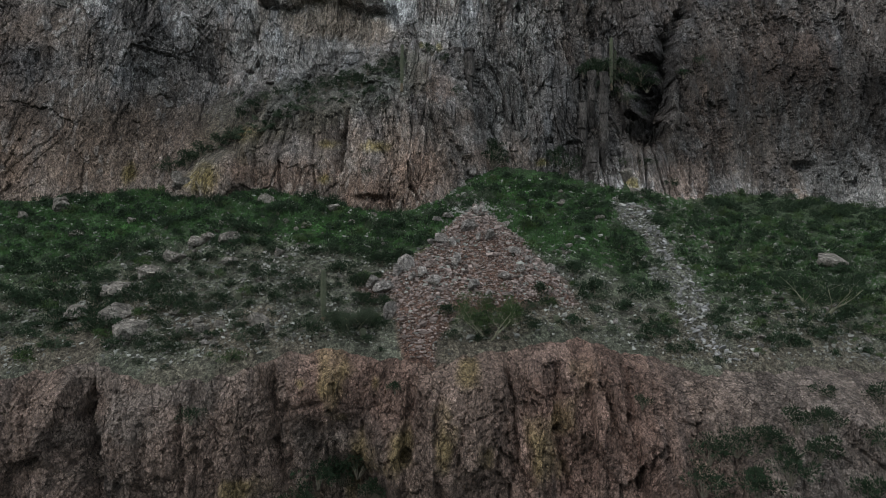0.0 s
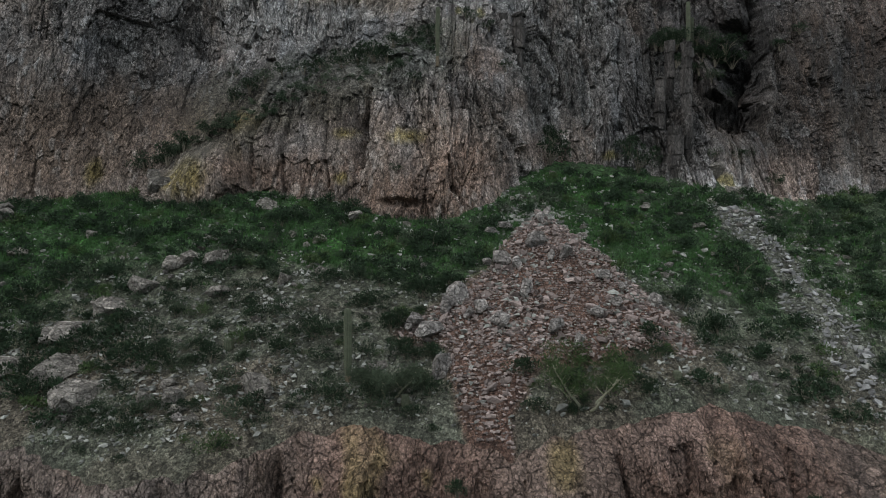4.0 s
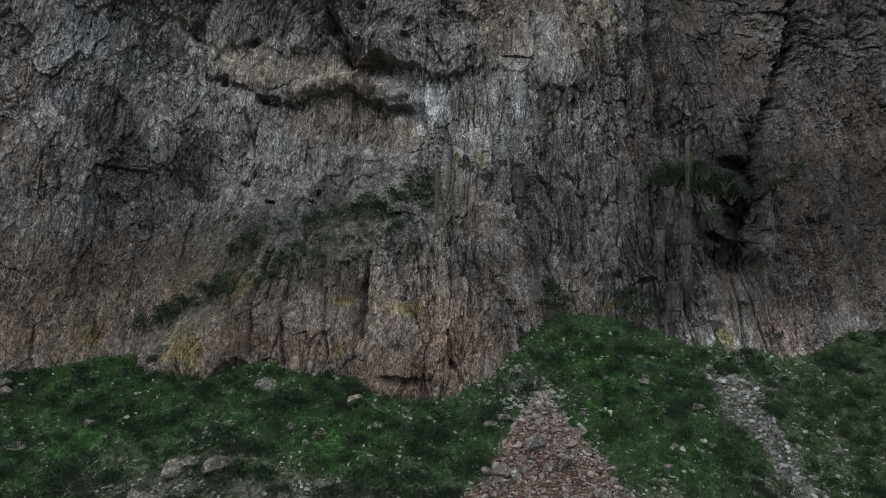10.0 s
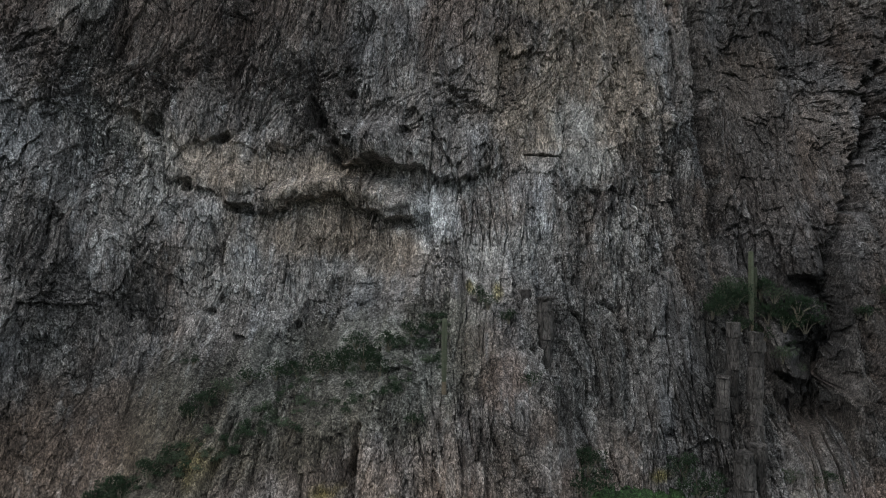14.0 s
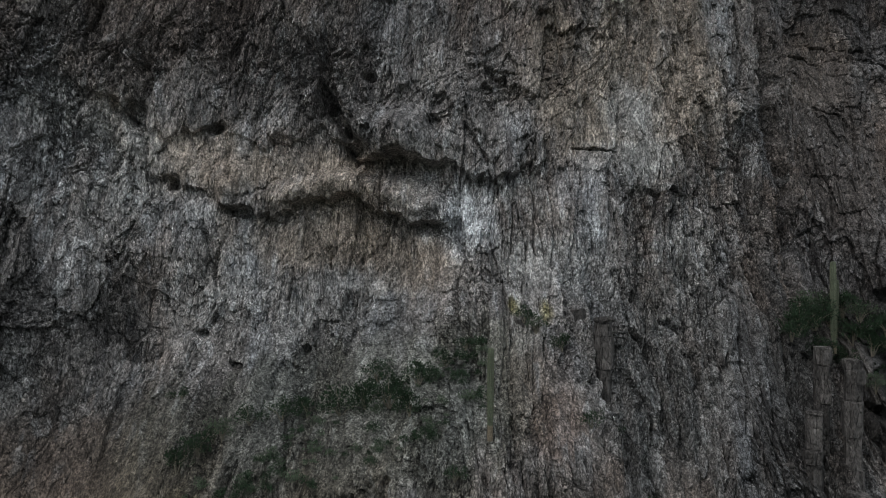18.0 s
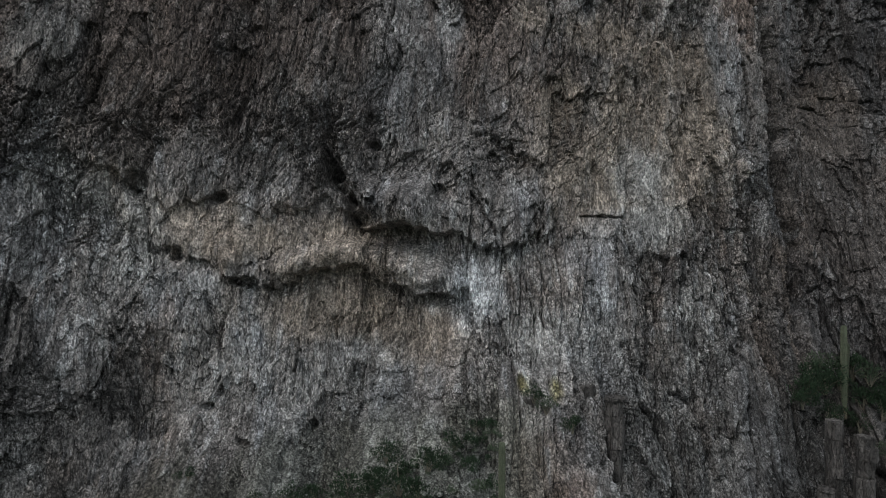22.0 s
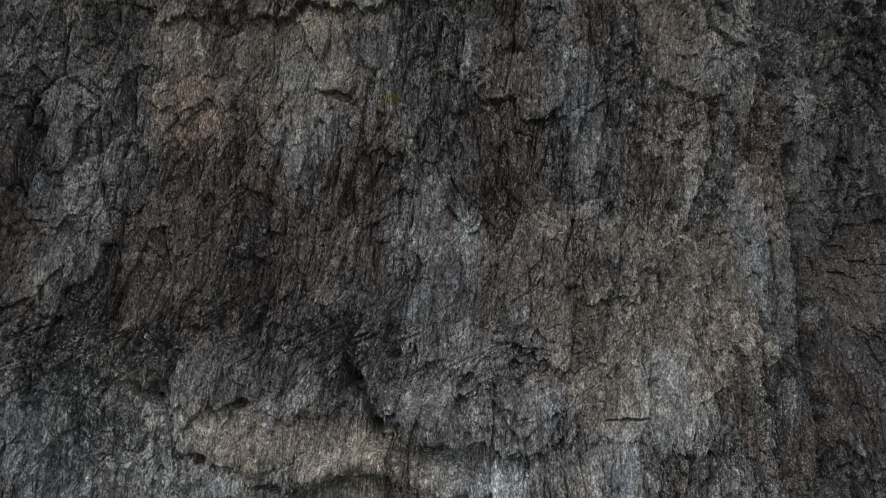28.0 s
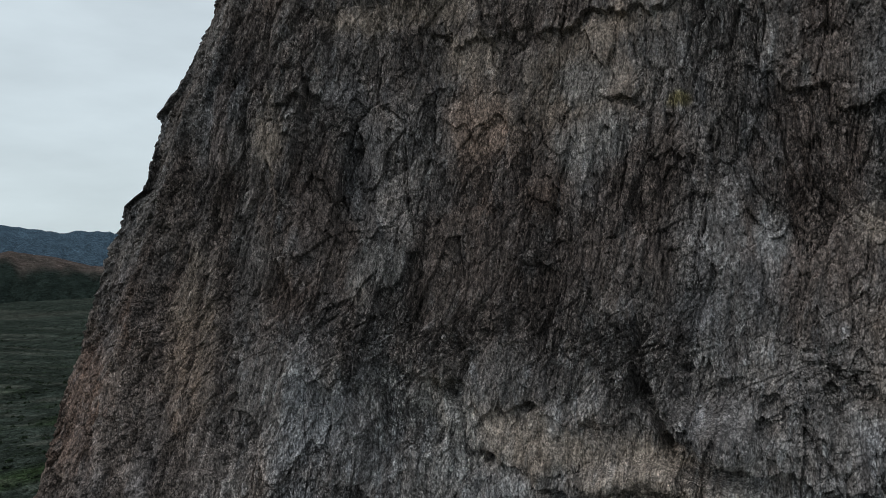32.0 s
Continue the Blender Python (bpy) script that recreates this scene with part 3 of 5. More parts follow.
def cliff_relief(x, z):
    """How far the upper cliff stands out from its smooth form, and its colours: minerals, regional darkening, recess
    shade.
    """
    lean = 0.15 * step(-4, -22, x) * step(72, 86, z)
    wx = x - lean * (z - 70) + 0.55 * fbm(x * 0.22, z * 0.14, 3, 3) + 0.05 * fbm(x * 1.3, z * 0.9, 5, 2)
    wz = z + 1.6 * fbm(x * 0.25, z * 0.2, 4, 2)
    masks = {k: np.zeros(x.shape) for k in MINERALS}
    ragged = 0.5 * fbm(x * 0.45, z * 0.2, 21, 4) + 0.5 * fbm(x * 1.9, z * 0.5, 22, 4, 0.65)
    for kind, sx, sz, rx, rz in stains:
        near = (abs(x - sx) < rx * 2.2) & (abs(z - sz) < rz * 2.2)
        r = np.sqrt(((x[near] - sx) / rx) ** 2 + ((z[near] - sz) / rz) ** 2) + ROUGH_RIM.get(kind, 1.0) * ragged[near]
        masks[kind][near] = np.maximum(masks[kind][near], 1 - step(0.35, 1.3, r))
    smooth = step(0.52, 0.75, 0.5 + 0.5 * fbm(x * 0.13, z * 0.08, 24, 4))
    calm = np.clip(1 - 0.6 * masks["clay"] - 0.35 * smooth - 0.4 * (1 - step(50, 56, z + 2 * ragged)) * (1 - step(0, 6, x)) - 0.5 * masks["tan"] - 0.3 * masks["blue"] - 0.3 * masks["white"], 0.3, 1)
    q1, q2, plate, slope_ = cells(wx * 0.40 + 0.25 * ragged, wz * 0.22 + 0.25 * ragged, 49)
    sheer = step(0.45, 0.6, plate)
    calm = calm * (1 - 0.42 * sheer)
    ribbed = step(-8, 0, x) * (1 - step(66, 76, z)) * (1 - step(28, 34, x))
    f1, f2, who, tilt = cells(wx * 0.36, wz * 0.10, 31)
    d = 0.8 * fbm(x * 0.10, z * 0.07, 1, 3) + ((who - 0.5) * 0.8 + 0.7 * tilt - 0.12 * np.exp(-((f2 - f1) / 0.04) ** 2)) * calm + (plate - 0.5) * 0.26 + 0.24 * slope_ - 0.08 * np.exp(-((q2 - q1) / 0.04) ** 2)
    g1, g2, which, tilt = cells(wx * 1.05, wz * 0.42, 32)
    blocks = (which - 0.5) * 0.36 + 0.42 * tilt - 0.12 * np.exp(-((g2 - g1) / 0.06) ** 2)
    k1, k2, staff, lean_face = cells(wx * 1.15, wz * 0.13, 36)
    staves = (staff - 0.5) * 0.8 + 0.4 * lean_face - 0.7 * np.exp(-((k2 - k1) / 0.06) ** 2)
    high = step(76, 84, z) * (1 - step(2, 8, x)) * step(-62, -50, x)
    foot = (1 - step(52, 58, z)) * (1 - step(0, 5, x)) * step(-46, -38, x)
    d += (blocks * (1 - 0.75 * ribbed) * (1 - 0.5 * foot) + staves * (0.15 + 0.85 * ribbed + 0.15 * foot)) * calm
    pillars = step(14, 17, x) * (1 - step(27, 31, x)) * step(45, 48, z) * (1 - step(59, 61.5, z))
    p1, p2, pillar, _ = cells(wx * 0.62, wz * 0.05, 40)
    d += pillars * ((pillar - 0.5) * 1.3 - 0.9 * np.exp(-((p2 - p1) / 0.10) ** 2))
    h1, h2, chip, tilt = cells(wx * 2.8, wz * 1.3, 33)
    d += ((chip - 0.5) * 0.2 + 0.26 * tilt - 0.07 * np.exp(-((h2 - h1) / 0.09) ** 2)) * (0.25 + 0.75 * calm) * (1 - 0.35 * high)
    d += 0.16 * fbm(x * 0.8, z * 0.4, 2, 3, 0.5)
    for seed, fx, fz, deep in ((37, 0.75, 0.07, 0.35), (38, 1.5, 0.14, 0.16)):
        d -= deep * (1 - 0.7 * foot) * calm * np.exp(-(fbm(x * fx - 0.1 * high * z, z * fz, seed, 3) / 0.03) ** 2)
    # flaggy beds of the block at the cliff's far shoulder
    beds = step(20, 21.5, x) * step(80, 82, z) + step(27, 29, x) * step(74, 76, z)
    b1, b2, bed, tilt = cells(wx * 0.42, wz * 1.05, 44)
    d += np.clip(beds, 0, 1) * ((bed - 0.5) * 0.4 + 0.35 * tilt - 0.1 * np.exp(-((b2 - b1) / 0.07) ** 2))
    # the shallow cave below two ragged lips
    overhang(d, x, z, (-34, -31, -28.3, -27, -26.4, -22.6, -22, -18.4, -15.4, -13.6, -12.6, -11.8, -9.4, -6.9, -5.6, -4.7, -1.7, 0.6),
             (78.4, 78.2, 77.3, 76.1, 75.0, 75.2, 74.6, 74.2, 75.2, 74.8, 73.6, 73.3, 73.2, 72.8, 72.6, 71.6, 72.2, 73.2),
             (0.1, 0.3, 0.5, 0.9, 0.25, 0.5, 0.2, 0.3, 0.35, 0.8, 2.6, 2.9, 2.6, 1.9, 0.5, 1.3, 0.9, 0.0), 41, 4.0, 0.6)
    overhang(d, x, z, (-26.8, -25.6, -24.0, -22, -21.5, -20.3, -18.5, -17.7, -15.5, -13.2, -10.6, -8.7, -6.6, -5.9),
             (72.2, 71.8, 71.5, 71.0, 70.0, 69.5, 69.6, 69.6, 70.6, 70.6, 69.5, 69.0, 69.1, 69.8),
             (0.0, 0.6, 0.5, 0.2, 1.2, 1.1, 0.9, 0.8, 1.0, 0.9, 1.4, 1.6, 1.5, 0.0), 45, 2.2, 0.7)
    # broken overhangs high on the wall
    overhang(d, x, z, (-27, -25, -21, -17, -13, -9, -5), (101.0, 100.8, 101.2, 102.0, 101.0, 101.6, 102), (0.1, 0.4, 0.3, 0.6, 0.5, 0.3, 0.0), 47, 4.0, 1.0)
    overhang(d, x, z, (-16.6, -16.0, -14.2, -13.6), (96.3, 96.0, 95.8, 96.6), (0.4, 0.7, 0.7, 0.0), 48, 1.6, 0.2)
    groove(d, x, z, 0.55, 1.6, (-15.0, 78.6, 0.5), (-14.4, 76.9, 0.9), (-13.3, 75.2, 1.0), (-12.3, 73.6, 1.2))
    groove(d, x, z, 0.1, 0.5, (1.9, 73.9, 0.6), (3.4, 73.9, 1.0), (5.0, 73.6, 0.5))
    groove(d, x, z, 0.28, 0.9, (14.0, 80.2, 0.6), (14.4, 78.6, 1.0), (13.9, 77.4, 0.9), (14.2, 74.3, 0.9), (15.6, 72.8, 0.5))
    groove(d, x, z, 0.3, 0.8, (15.0, 85.2, 0.5), (15.8, 81.2, 1.0), (15.5, 79.0, 0.6))
    groove(d, x, z, 0.8, 1.4, (17.6, 92.0, 0.5), (17.9, 87.0, 0.9), (18.2, 78.0, 1.0), (19.0, 71.0, 0.8), (19.0, 64.0, 0.6))
    groove(d, x, z, 2.1, 3.0, (34.0, 83.0, 0.25), (32.1, 75.4, 0.3), (30.2, 70.9, 0.4), (27.6, 66.4, 0.6), (25.8, 63.0, 0.8), (24.4, 57.4, 1.0), (23.2, 54.4, 0.9))
    groove(d, x, z, 0.4, 0.8, (-9.8, 55.2, 0.6), (-10.4, 52.0, 1.2), (-10.2, 48.5, 0.7))
    groove(d, x, z, 0.25, 0.5, (-16.4, 53.5, 0.6), (-16.6, 49.5, 1.0), (-16.2, 46.6, 0.8))
    groove(d, x, z, 0.2, 0.4, (-13.1, 52.2, 0.6), (-13.0, 48.8, 1.0), (-12.6, 46.4, 0.6))
    groove(d, x, z, 0.22, 0.6, (-3.6, 49.2, 0.6), (-3.2, 46.6, 1.0), (-2.4, 45.4, 0.6))
    groove(d, x, z, 0.25, 0.5, (-18.6, 54.6, 0.6), (-19.2, 51.0, 1.1), (-19.0, 47.0, 0.9))
    pits(d, x, z, (-27.2, 76.4, 0.6, 0.7, 1.6), (-22.0, 75.3, 0.55, 0.35, 1.3), (-24.8, 71.6, 0.4, 0.45, 1.4), (-20.4, 69.7, 0.9, 0.35, 1.5),
         (-15.6, 60.6, 0.3, 0.45, 1.5), (-20.0, 59.8, 0.6, 0.25, 1.2), (-22.9, 61.5, 0.4, 0.25, 1.0), (-14.9, 76.4, 0.4, 0.6, 1.2),
         (-11.6, 78.6, 0.5, 0.3, 0.9), (-12.6, 74.0, 0.6, 0.7, 1.6), (23.0, 53.6, 2.0, 2.2, 2.6), (20.5, 57.5, 0.9, 2.5, 1.5),
         (-7.0, 45.5, 1.4, 0.35, 1.0), (44.6, 51.0, 1.6, 0.7, 1.5), (7.2, 87.6, 0.5, 0.4, 1.1), (16.4, 75.2, 0.3, 1.0, 0.9),
         (-10.6, 51.5, 0.55, 3.0, 1.1), (-22.3, 47.6, 2.6, 2.8, -1.9), (-26.5, 46.6, 1.8, 1.6, -1.2), (-20.4, 51.6, 1.3, 2.4, -1.3), (-5.0, 48.2, 4.2, 4.6, -0.5), (-14.6, 47.2, 2.6, 4.2, -0.8), (-18.2, 50.5, 1.6, 2.2, -0.8),
         (-10.0, 71.2, 1.6, 1.0, -0.9), (-8.0, 70.3, 1.3, 0.8, -0.8), (-13.2, 71.6, 1.8, 0.9, -0.7), (-17.5, 70.9, 1.6, 0.9, -0.7), (-21.0, 72.0, 1.4, 1.2, -0.6), (-9.4, 74.6, 1.9, 1.3, -0.9))
    # colours
    base = np.empty(x.shape + (3,))
    tone = 0.5 + 0.5 * fbm(x * 0.35, z * 0.12, 11, 5)
    base[...] = np.array((0.29, 0.268, 0.255)) * (0.55 + 0.9 * tone)[..., None]
    warm = step(0.45, 0.75, 0.5 + 0.5 * fbm(x * 0.16, z * 0.10, 15, 4))
    base += (np.array((0.34, 0.265, 0.21)) - base) * (0.55 * warm * step(60, 46, z))[..., None] + (np.array((0.30, 0.25, 0.222)) - base) * (0.4 * warm)[..., None]
    cool = step(0.5, 0.75, 0.5 + 0.5 * fbm(x * 0.3, z * 0.12, 17, 5))
    base += (np.array((0.25, 0.275, 0.305)) - base) * (0.5 * cool)[..., None]
    rust = step(0.55, 0.8, 0.5 + 0.5 * fbm(x * 0.4, z * 0.2, 18, 5))
    base += (np.array((0.26, 0.19, 0.15)) - base) * (0.45 * rust)[..., None]
    streak = step(0.52, 0.80, 0.5 + 0.5 * fbm(x * 1.3, z * 0.10, 12, 4)) * step(0.35, 0.6, 0.5 + 0.5 * fbm(x * 0.2, z * 0.1, 13, 2))
    base += (np.array((0.13, 0.119, 0.119)) - base) * (0.75 * streak)[..., None]
    for kind, share in (("clay", 0.7), ("tan", 0.75), ("red", 0.6), ("dark", 0.72), ("pale", 0.7), ("blue", 0.28), ("white", 0.8), ("lich", 0.8)):
        base += (np.array(MINERALS[kind]) - base) * (share * masks[kind])[..., None]
    wash = step(0.58, 0.85, 0.5 + 0.5 * fbm(x * 2.2, z * 0.5, 14, 5, 0.65))
    base += (np.array((0.40, 0.415, 0.44)) - base) * (0.4 * wash * (1 - 0.75 * masks["tan"]))[..., None]
    fleck = step(0.62, 0.95, chip) * step(0.5, 0.62, 0.5 + 0.5 * fbm(x * 0.5, z * 0.3, 16, 3))
    base += (np.array((0.45, 0.45, 0.45)) - base) * (0.45 * fleck * (1 - 0.75 * masks["tan"]))[..., None]
    ledge = step(-29, -24, x) * (1 - step(-4, 0, x)) * step(0, 2, z - 46 - 0.35 * (x + 29) - 3 * ragged) * (1 - step(0, 2.5, z - 57 - 0.22 * (x + 24) - 3 * ragged))
    base += (np.array((0.13, 0.135, 0.095)) - base) * (0.5 * ledge)[..., None]
    # darker across the column zone, more so right of x = 12
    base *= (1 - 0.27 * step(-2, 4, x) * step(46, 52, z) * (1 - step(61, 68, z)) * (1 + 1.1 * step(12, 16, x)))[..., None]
    # right-hand recess: its shade is multiplied into the rock colour
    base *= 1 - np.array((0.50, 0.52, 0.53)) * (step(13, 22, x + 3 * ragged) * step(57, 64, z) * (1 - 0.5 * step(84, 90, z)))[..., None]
    base *= 1 - np.array((0.16, 0.18, 0.19)) * step(76, 86, z)[..., None]
    umber = step(0.4, 0.62, 0.5 + 0.5 * fbm(x * 0.22, z * 0.12, 19, 5)) * (1 - masks["tan"]) * (1 - masks["pale"])
    base += (np.array((0.156, 0.115, 0.097)) - base) * (0.6 * high * umber)[..., None]
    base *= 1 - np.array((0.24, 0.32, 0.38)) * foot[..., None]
    # darker by region on the left: lower wall, far end, foot, upper wall
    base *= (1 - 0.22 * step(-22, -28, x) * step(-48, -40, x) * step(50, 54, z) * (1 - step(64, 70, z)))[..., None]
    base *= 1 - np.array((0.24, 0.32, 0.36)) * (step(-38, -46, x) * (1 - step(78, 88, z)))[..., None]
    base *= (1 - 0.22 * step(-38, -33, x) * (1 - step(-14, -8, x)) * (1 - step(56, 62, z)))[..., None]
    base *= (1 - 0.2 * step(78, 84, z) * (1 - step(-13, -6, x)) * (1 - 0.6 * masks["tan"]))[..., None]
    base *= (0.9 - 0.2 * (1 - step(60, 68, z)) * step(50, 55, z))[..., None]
    base *= ((0.78 + 0.22 * which + 0.2 * chip) * (0.88 + 0.24 * hash2(np.floor(plate * 9973), np.zeros(x.shape), 7)))[..., None]
    return d, base, 0.25 + 0.75 * calm ** 1.5


def wall_place(u, z):
    """Place on the smooth upper cliff; left of u = -40 it runs to its edge and turns away."""
    past = np.maximum(0, -60 - u)
    t = np.clip((-40 - u) / 20, 0, 1)
    x = np.where(u > -40, u, -40 + t * (edge(z) + 40)) - 0.25 * past
    y = wall(u, z) + 1.15 * past + 2.5 * step(-50, -60, u)
    return x, y


def foot_of(u):
    """Height at which the upper cliff meets the hillside."""
    z = np.full(u.shape, 45.0)
    for _ in range(14):
        z = 0.5 * z + 0.5 * hill(u, wall(u, z))
    return z


ROWS_UP, TOP = 690, 113
u = np.concatenate((np.linspace(-76, -47, 180)[:-1], np.linspace(-47, 29, 980)[:-1], np.linspace(29, 60, 150)))
COLS = len(u)
u = u[None, :].repeat(ROWS_UP, 0)
v = np.linspace(0, 1, ROWS_UP)[:, None].repeat(COLS, 1)
low = foot_of(np.maximum(u[0], -68)) - 2.5
low = np.where(u[0] < -55, np.interp(u[0], (-76, -55), (8, low[np.argmin(abs(u[0] + 55))])), low)
z = low[None, :] + v ** 1.0 * (TOP - low[None, :])
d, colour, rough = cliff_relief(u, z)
x, y = wall_place(u, z)
xn, yn = np.gradient(x, axis=1) / np.gradient(u, axis=1), np.gradient(y, axis=1) / np.gradient(u, axis=1)
size = np.hypot(xn, yn) + 1e-9
rise = 0.25 * fbm(u * 0.7, z * 0.5, 51, 3)
x, y = x + d * yn / size, y - d * xn / size
FACE_U, FACE_LOW, FACE_Y = u[0].copy(), low.copy(), y.copy()


def on_cliff(px, pz):
    """y of the cliff's face at x (right of its edge) and height."""
    i = int(np.argmin(abs(FACE_U - px)))
    j = (pz - FACE_LOW[i]) / (TOP - FACE_LOW[i]) * (ROWS_UP - 1)
    return float(FACE_Y[int(min(max(j, 0), ROWS_UP - 1)), i])


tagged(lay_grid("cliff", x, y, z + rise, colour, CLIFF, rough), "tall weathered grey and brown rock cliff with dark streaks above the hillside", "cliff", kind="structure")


def hill_relief(x, y):
    return 0.5 * fbm(x * 0.16, y * 0.16, 61, 4) + 0.14 * fbm(x * 1.1, y * 1.1, 62, 4) + 0.10 * abs(fbm(x * 2.3, y * 2.3, 63, 2)) + heap(x, y)


FAN_Y = (46.5, 48, 50.5, 52.2, 53.8, 55, 56.4, 57.6, 59.8, 61.2, 63.4, 65.2, 66.5)
FAN_MID = (-1.2, -1.7, -1.4, 1.4, 2.4, 2.4, 2.9, 3.0, 3.2, 3.2, 3.2, 3.4, 3.6)
FAN_WIDE = (0.6, 1.2, 2.4, 6.0, 8.0, 7.6, 6.5, 5.7, 4.4, 3.6, 2.1, 1.1, 0.3)


def heap(x, y):
    """The fan of red rubble lies a little above the hillside."""
    along = step(47.5, 51.5, y) * (1 - step(64, 68, y))
    return 0.45 * along * (1 - step(0.6, 1.1, abs(x - np.interp(y, FAN_Y, FAN_MID)) / np.interp(y, FAN_Y, FAN_WIDE)))


def fan(x, y):
    """1 on the rubble fan, 0 off it."""
    off = abs(x - np.interp(y, FAN_Y, FAN_MID)) / np.interp(y, FAN_Y, FAN_WIDE)
    return 1 - step(0.8, 1.15, off + 0.3 * fbm(x * 0.5, y * 0.5, 71, 4) + 2 * step(66, 67.5, y))


def scree(x, y):
    """1 on the narrow run of grey stones."""
    mid = np.interp(y, (52, 56, 61, 66, 70), (21, 20.5, 20.1, 19.2, 19.0))
    return (1 - step(0.5, 1.1, abs(x - mid) / 1.7 + 2.0 * fbm(x * 0.5, y * 0.3, 72, 4))) * step(50, 53, y) * (1 - step(69, 71, y))


def meadow(x, y):
    """How green the grass is."""
    g = 0.5 + 0.5 * fbm(x * 0.10, y * 0.16, 73, 4)
    near = step(53, 64, y + 4 * (g - 0.5))
    right = 1 - 0.3 * step(13, 22, x)
    m = step(0.3, 0.75, g * 0.75 + 0.5 * near) * (0.25 + 0.75 * near) * right
    return np.clip(m * (1 - fan(x, y)) * (1 - scree(x, y)), 0, 1)


RIM_X = (-70, -40, -30, -26, -20, -14, -11.7, -8.8, -3.3, -0.5, 2.6, 7.1, 12.3, 15.3, 19.3, 28, 34, 50, 70)
RIM_Y = (50, 49, 47.5, 48.6, 46.6, 45.9, 47.2, 48.2, 47.8, 47.1, 48, 49.2, 50.6, 50.8, 50.4, 51.6, 52.5, 54, 55)


def rim(x):
    """y at which the hillside breaks off into the bluff."""
    y = np.interp(x, RIM_X, RIM_Y)
    return y + 0.7 * fbm(x * 0.30, x * 0, 65, 3) + 0.35 * fbm(x * 1.4, x * 0, 66, 2)


hx = np.linspace(-78, 64, 800)[None, :].repeat(190, 0)
hy = rim(hx[0])[None, :] + np.linspace(0, 1, 190)[:, None] ** 1.15 * (92 - rim(hx[0])[None, :])
hz = hill(hx, hy) + hill_relief(hx, hy) - 0.6 * np.exp(-(hy - rim(hx[0])[None, :]) / 0.8)
soil = np.empty(hx.shape + (3,))
tone = 0.5 + 0.5 * fbm(hx * 0.35, hy * 0.35, 81, 5)
soil[...] = np.array((0.108, 0.112, 0.086)) * (0.6 + 0.8 * tone)[..., None]
bare = step(0.55, 0.75, 0.5 + 0.5 * fbm(hx * 0.14, hy * 0.2, 82, 4))
soil += (np.array((0.135, 0.115, 0.092)) - soil) * (0.7 * bare)[..., None]
dry = step(0.42, 0.62, 0.5 + 0.5 * fbm(hx * 0.22, hy * 0.3, 85, 4)) * (1 - step(51, 58, hy - 2 * step(-14, -20, hx)))
soil += (np.array((0.125, 0.102, 0.08)) - soil) * (0.7 * dry)[..., None]
soil += (np.array((0.125, 0.072, 0.056)) - soil) * (0.9 * fan(hx, hy))[..., None]
soil += (np.array((0.11, 0.11, 0.11)) - soil) * (0.12 * scree(hx, hy))[..., None]
lush = meadow(hx, hy)
blade = (0.6 + 0.7 * (0.5 + 0.5 * fbm(hx * 1.5, hy * 1.5, 83, 4)))[..., None]
soil += (np.array((0.034, 0.078, 0.025)) * blade - soil) * (0.9 * lush)[..., None]
for gx, gy, rx, ry in ((8.3, 69.5, 2.2, 3.8), (-11.5, 62.0, 3.0, 2.0), (-29, 63, 2.6, 1.6)):
    r = np.hypot((hx - gx) / rx, (hy - gy) / ry) + 0.5 * fbm(hx * 0.8, hy * 0.8, 84, 3)
    soil += (np.array((0.042, 0.125, 0.025)) * blade - soil) * (0.65 * (1 - step(0.4, 1.3, r)))[..., None]
tagged(lay_grid("hillside", hx, hy, hz, soil, EARTH), "steep stony hillside with green grass between two cliffs", "hillside", kind="structure")


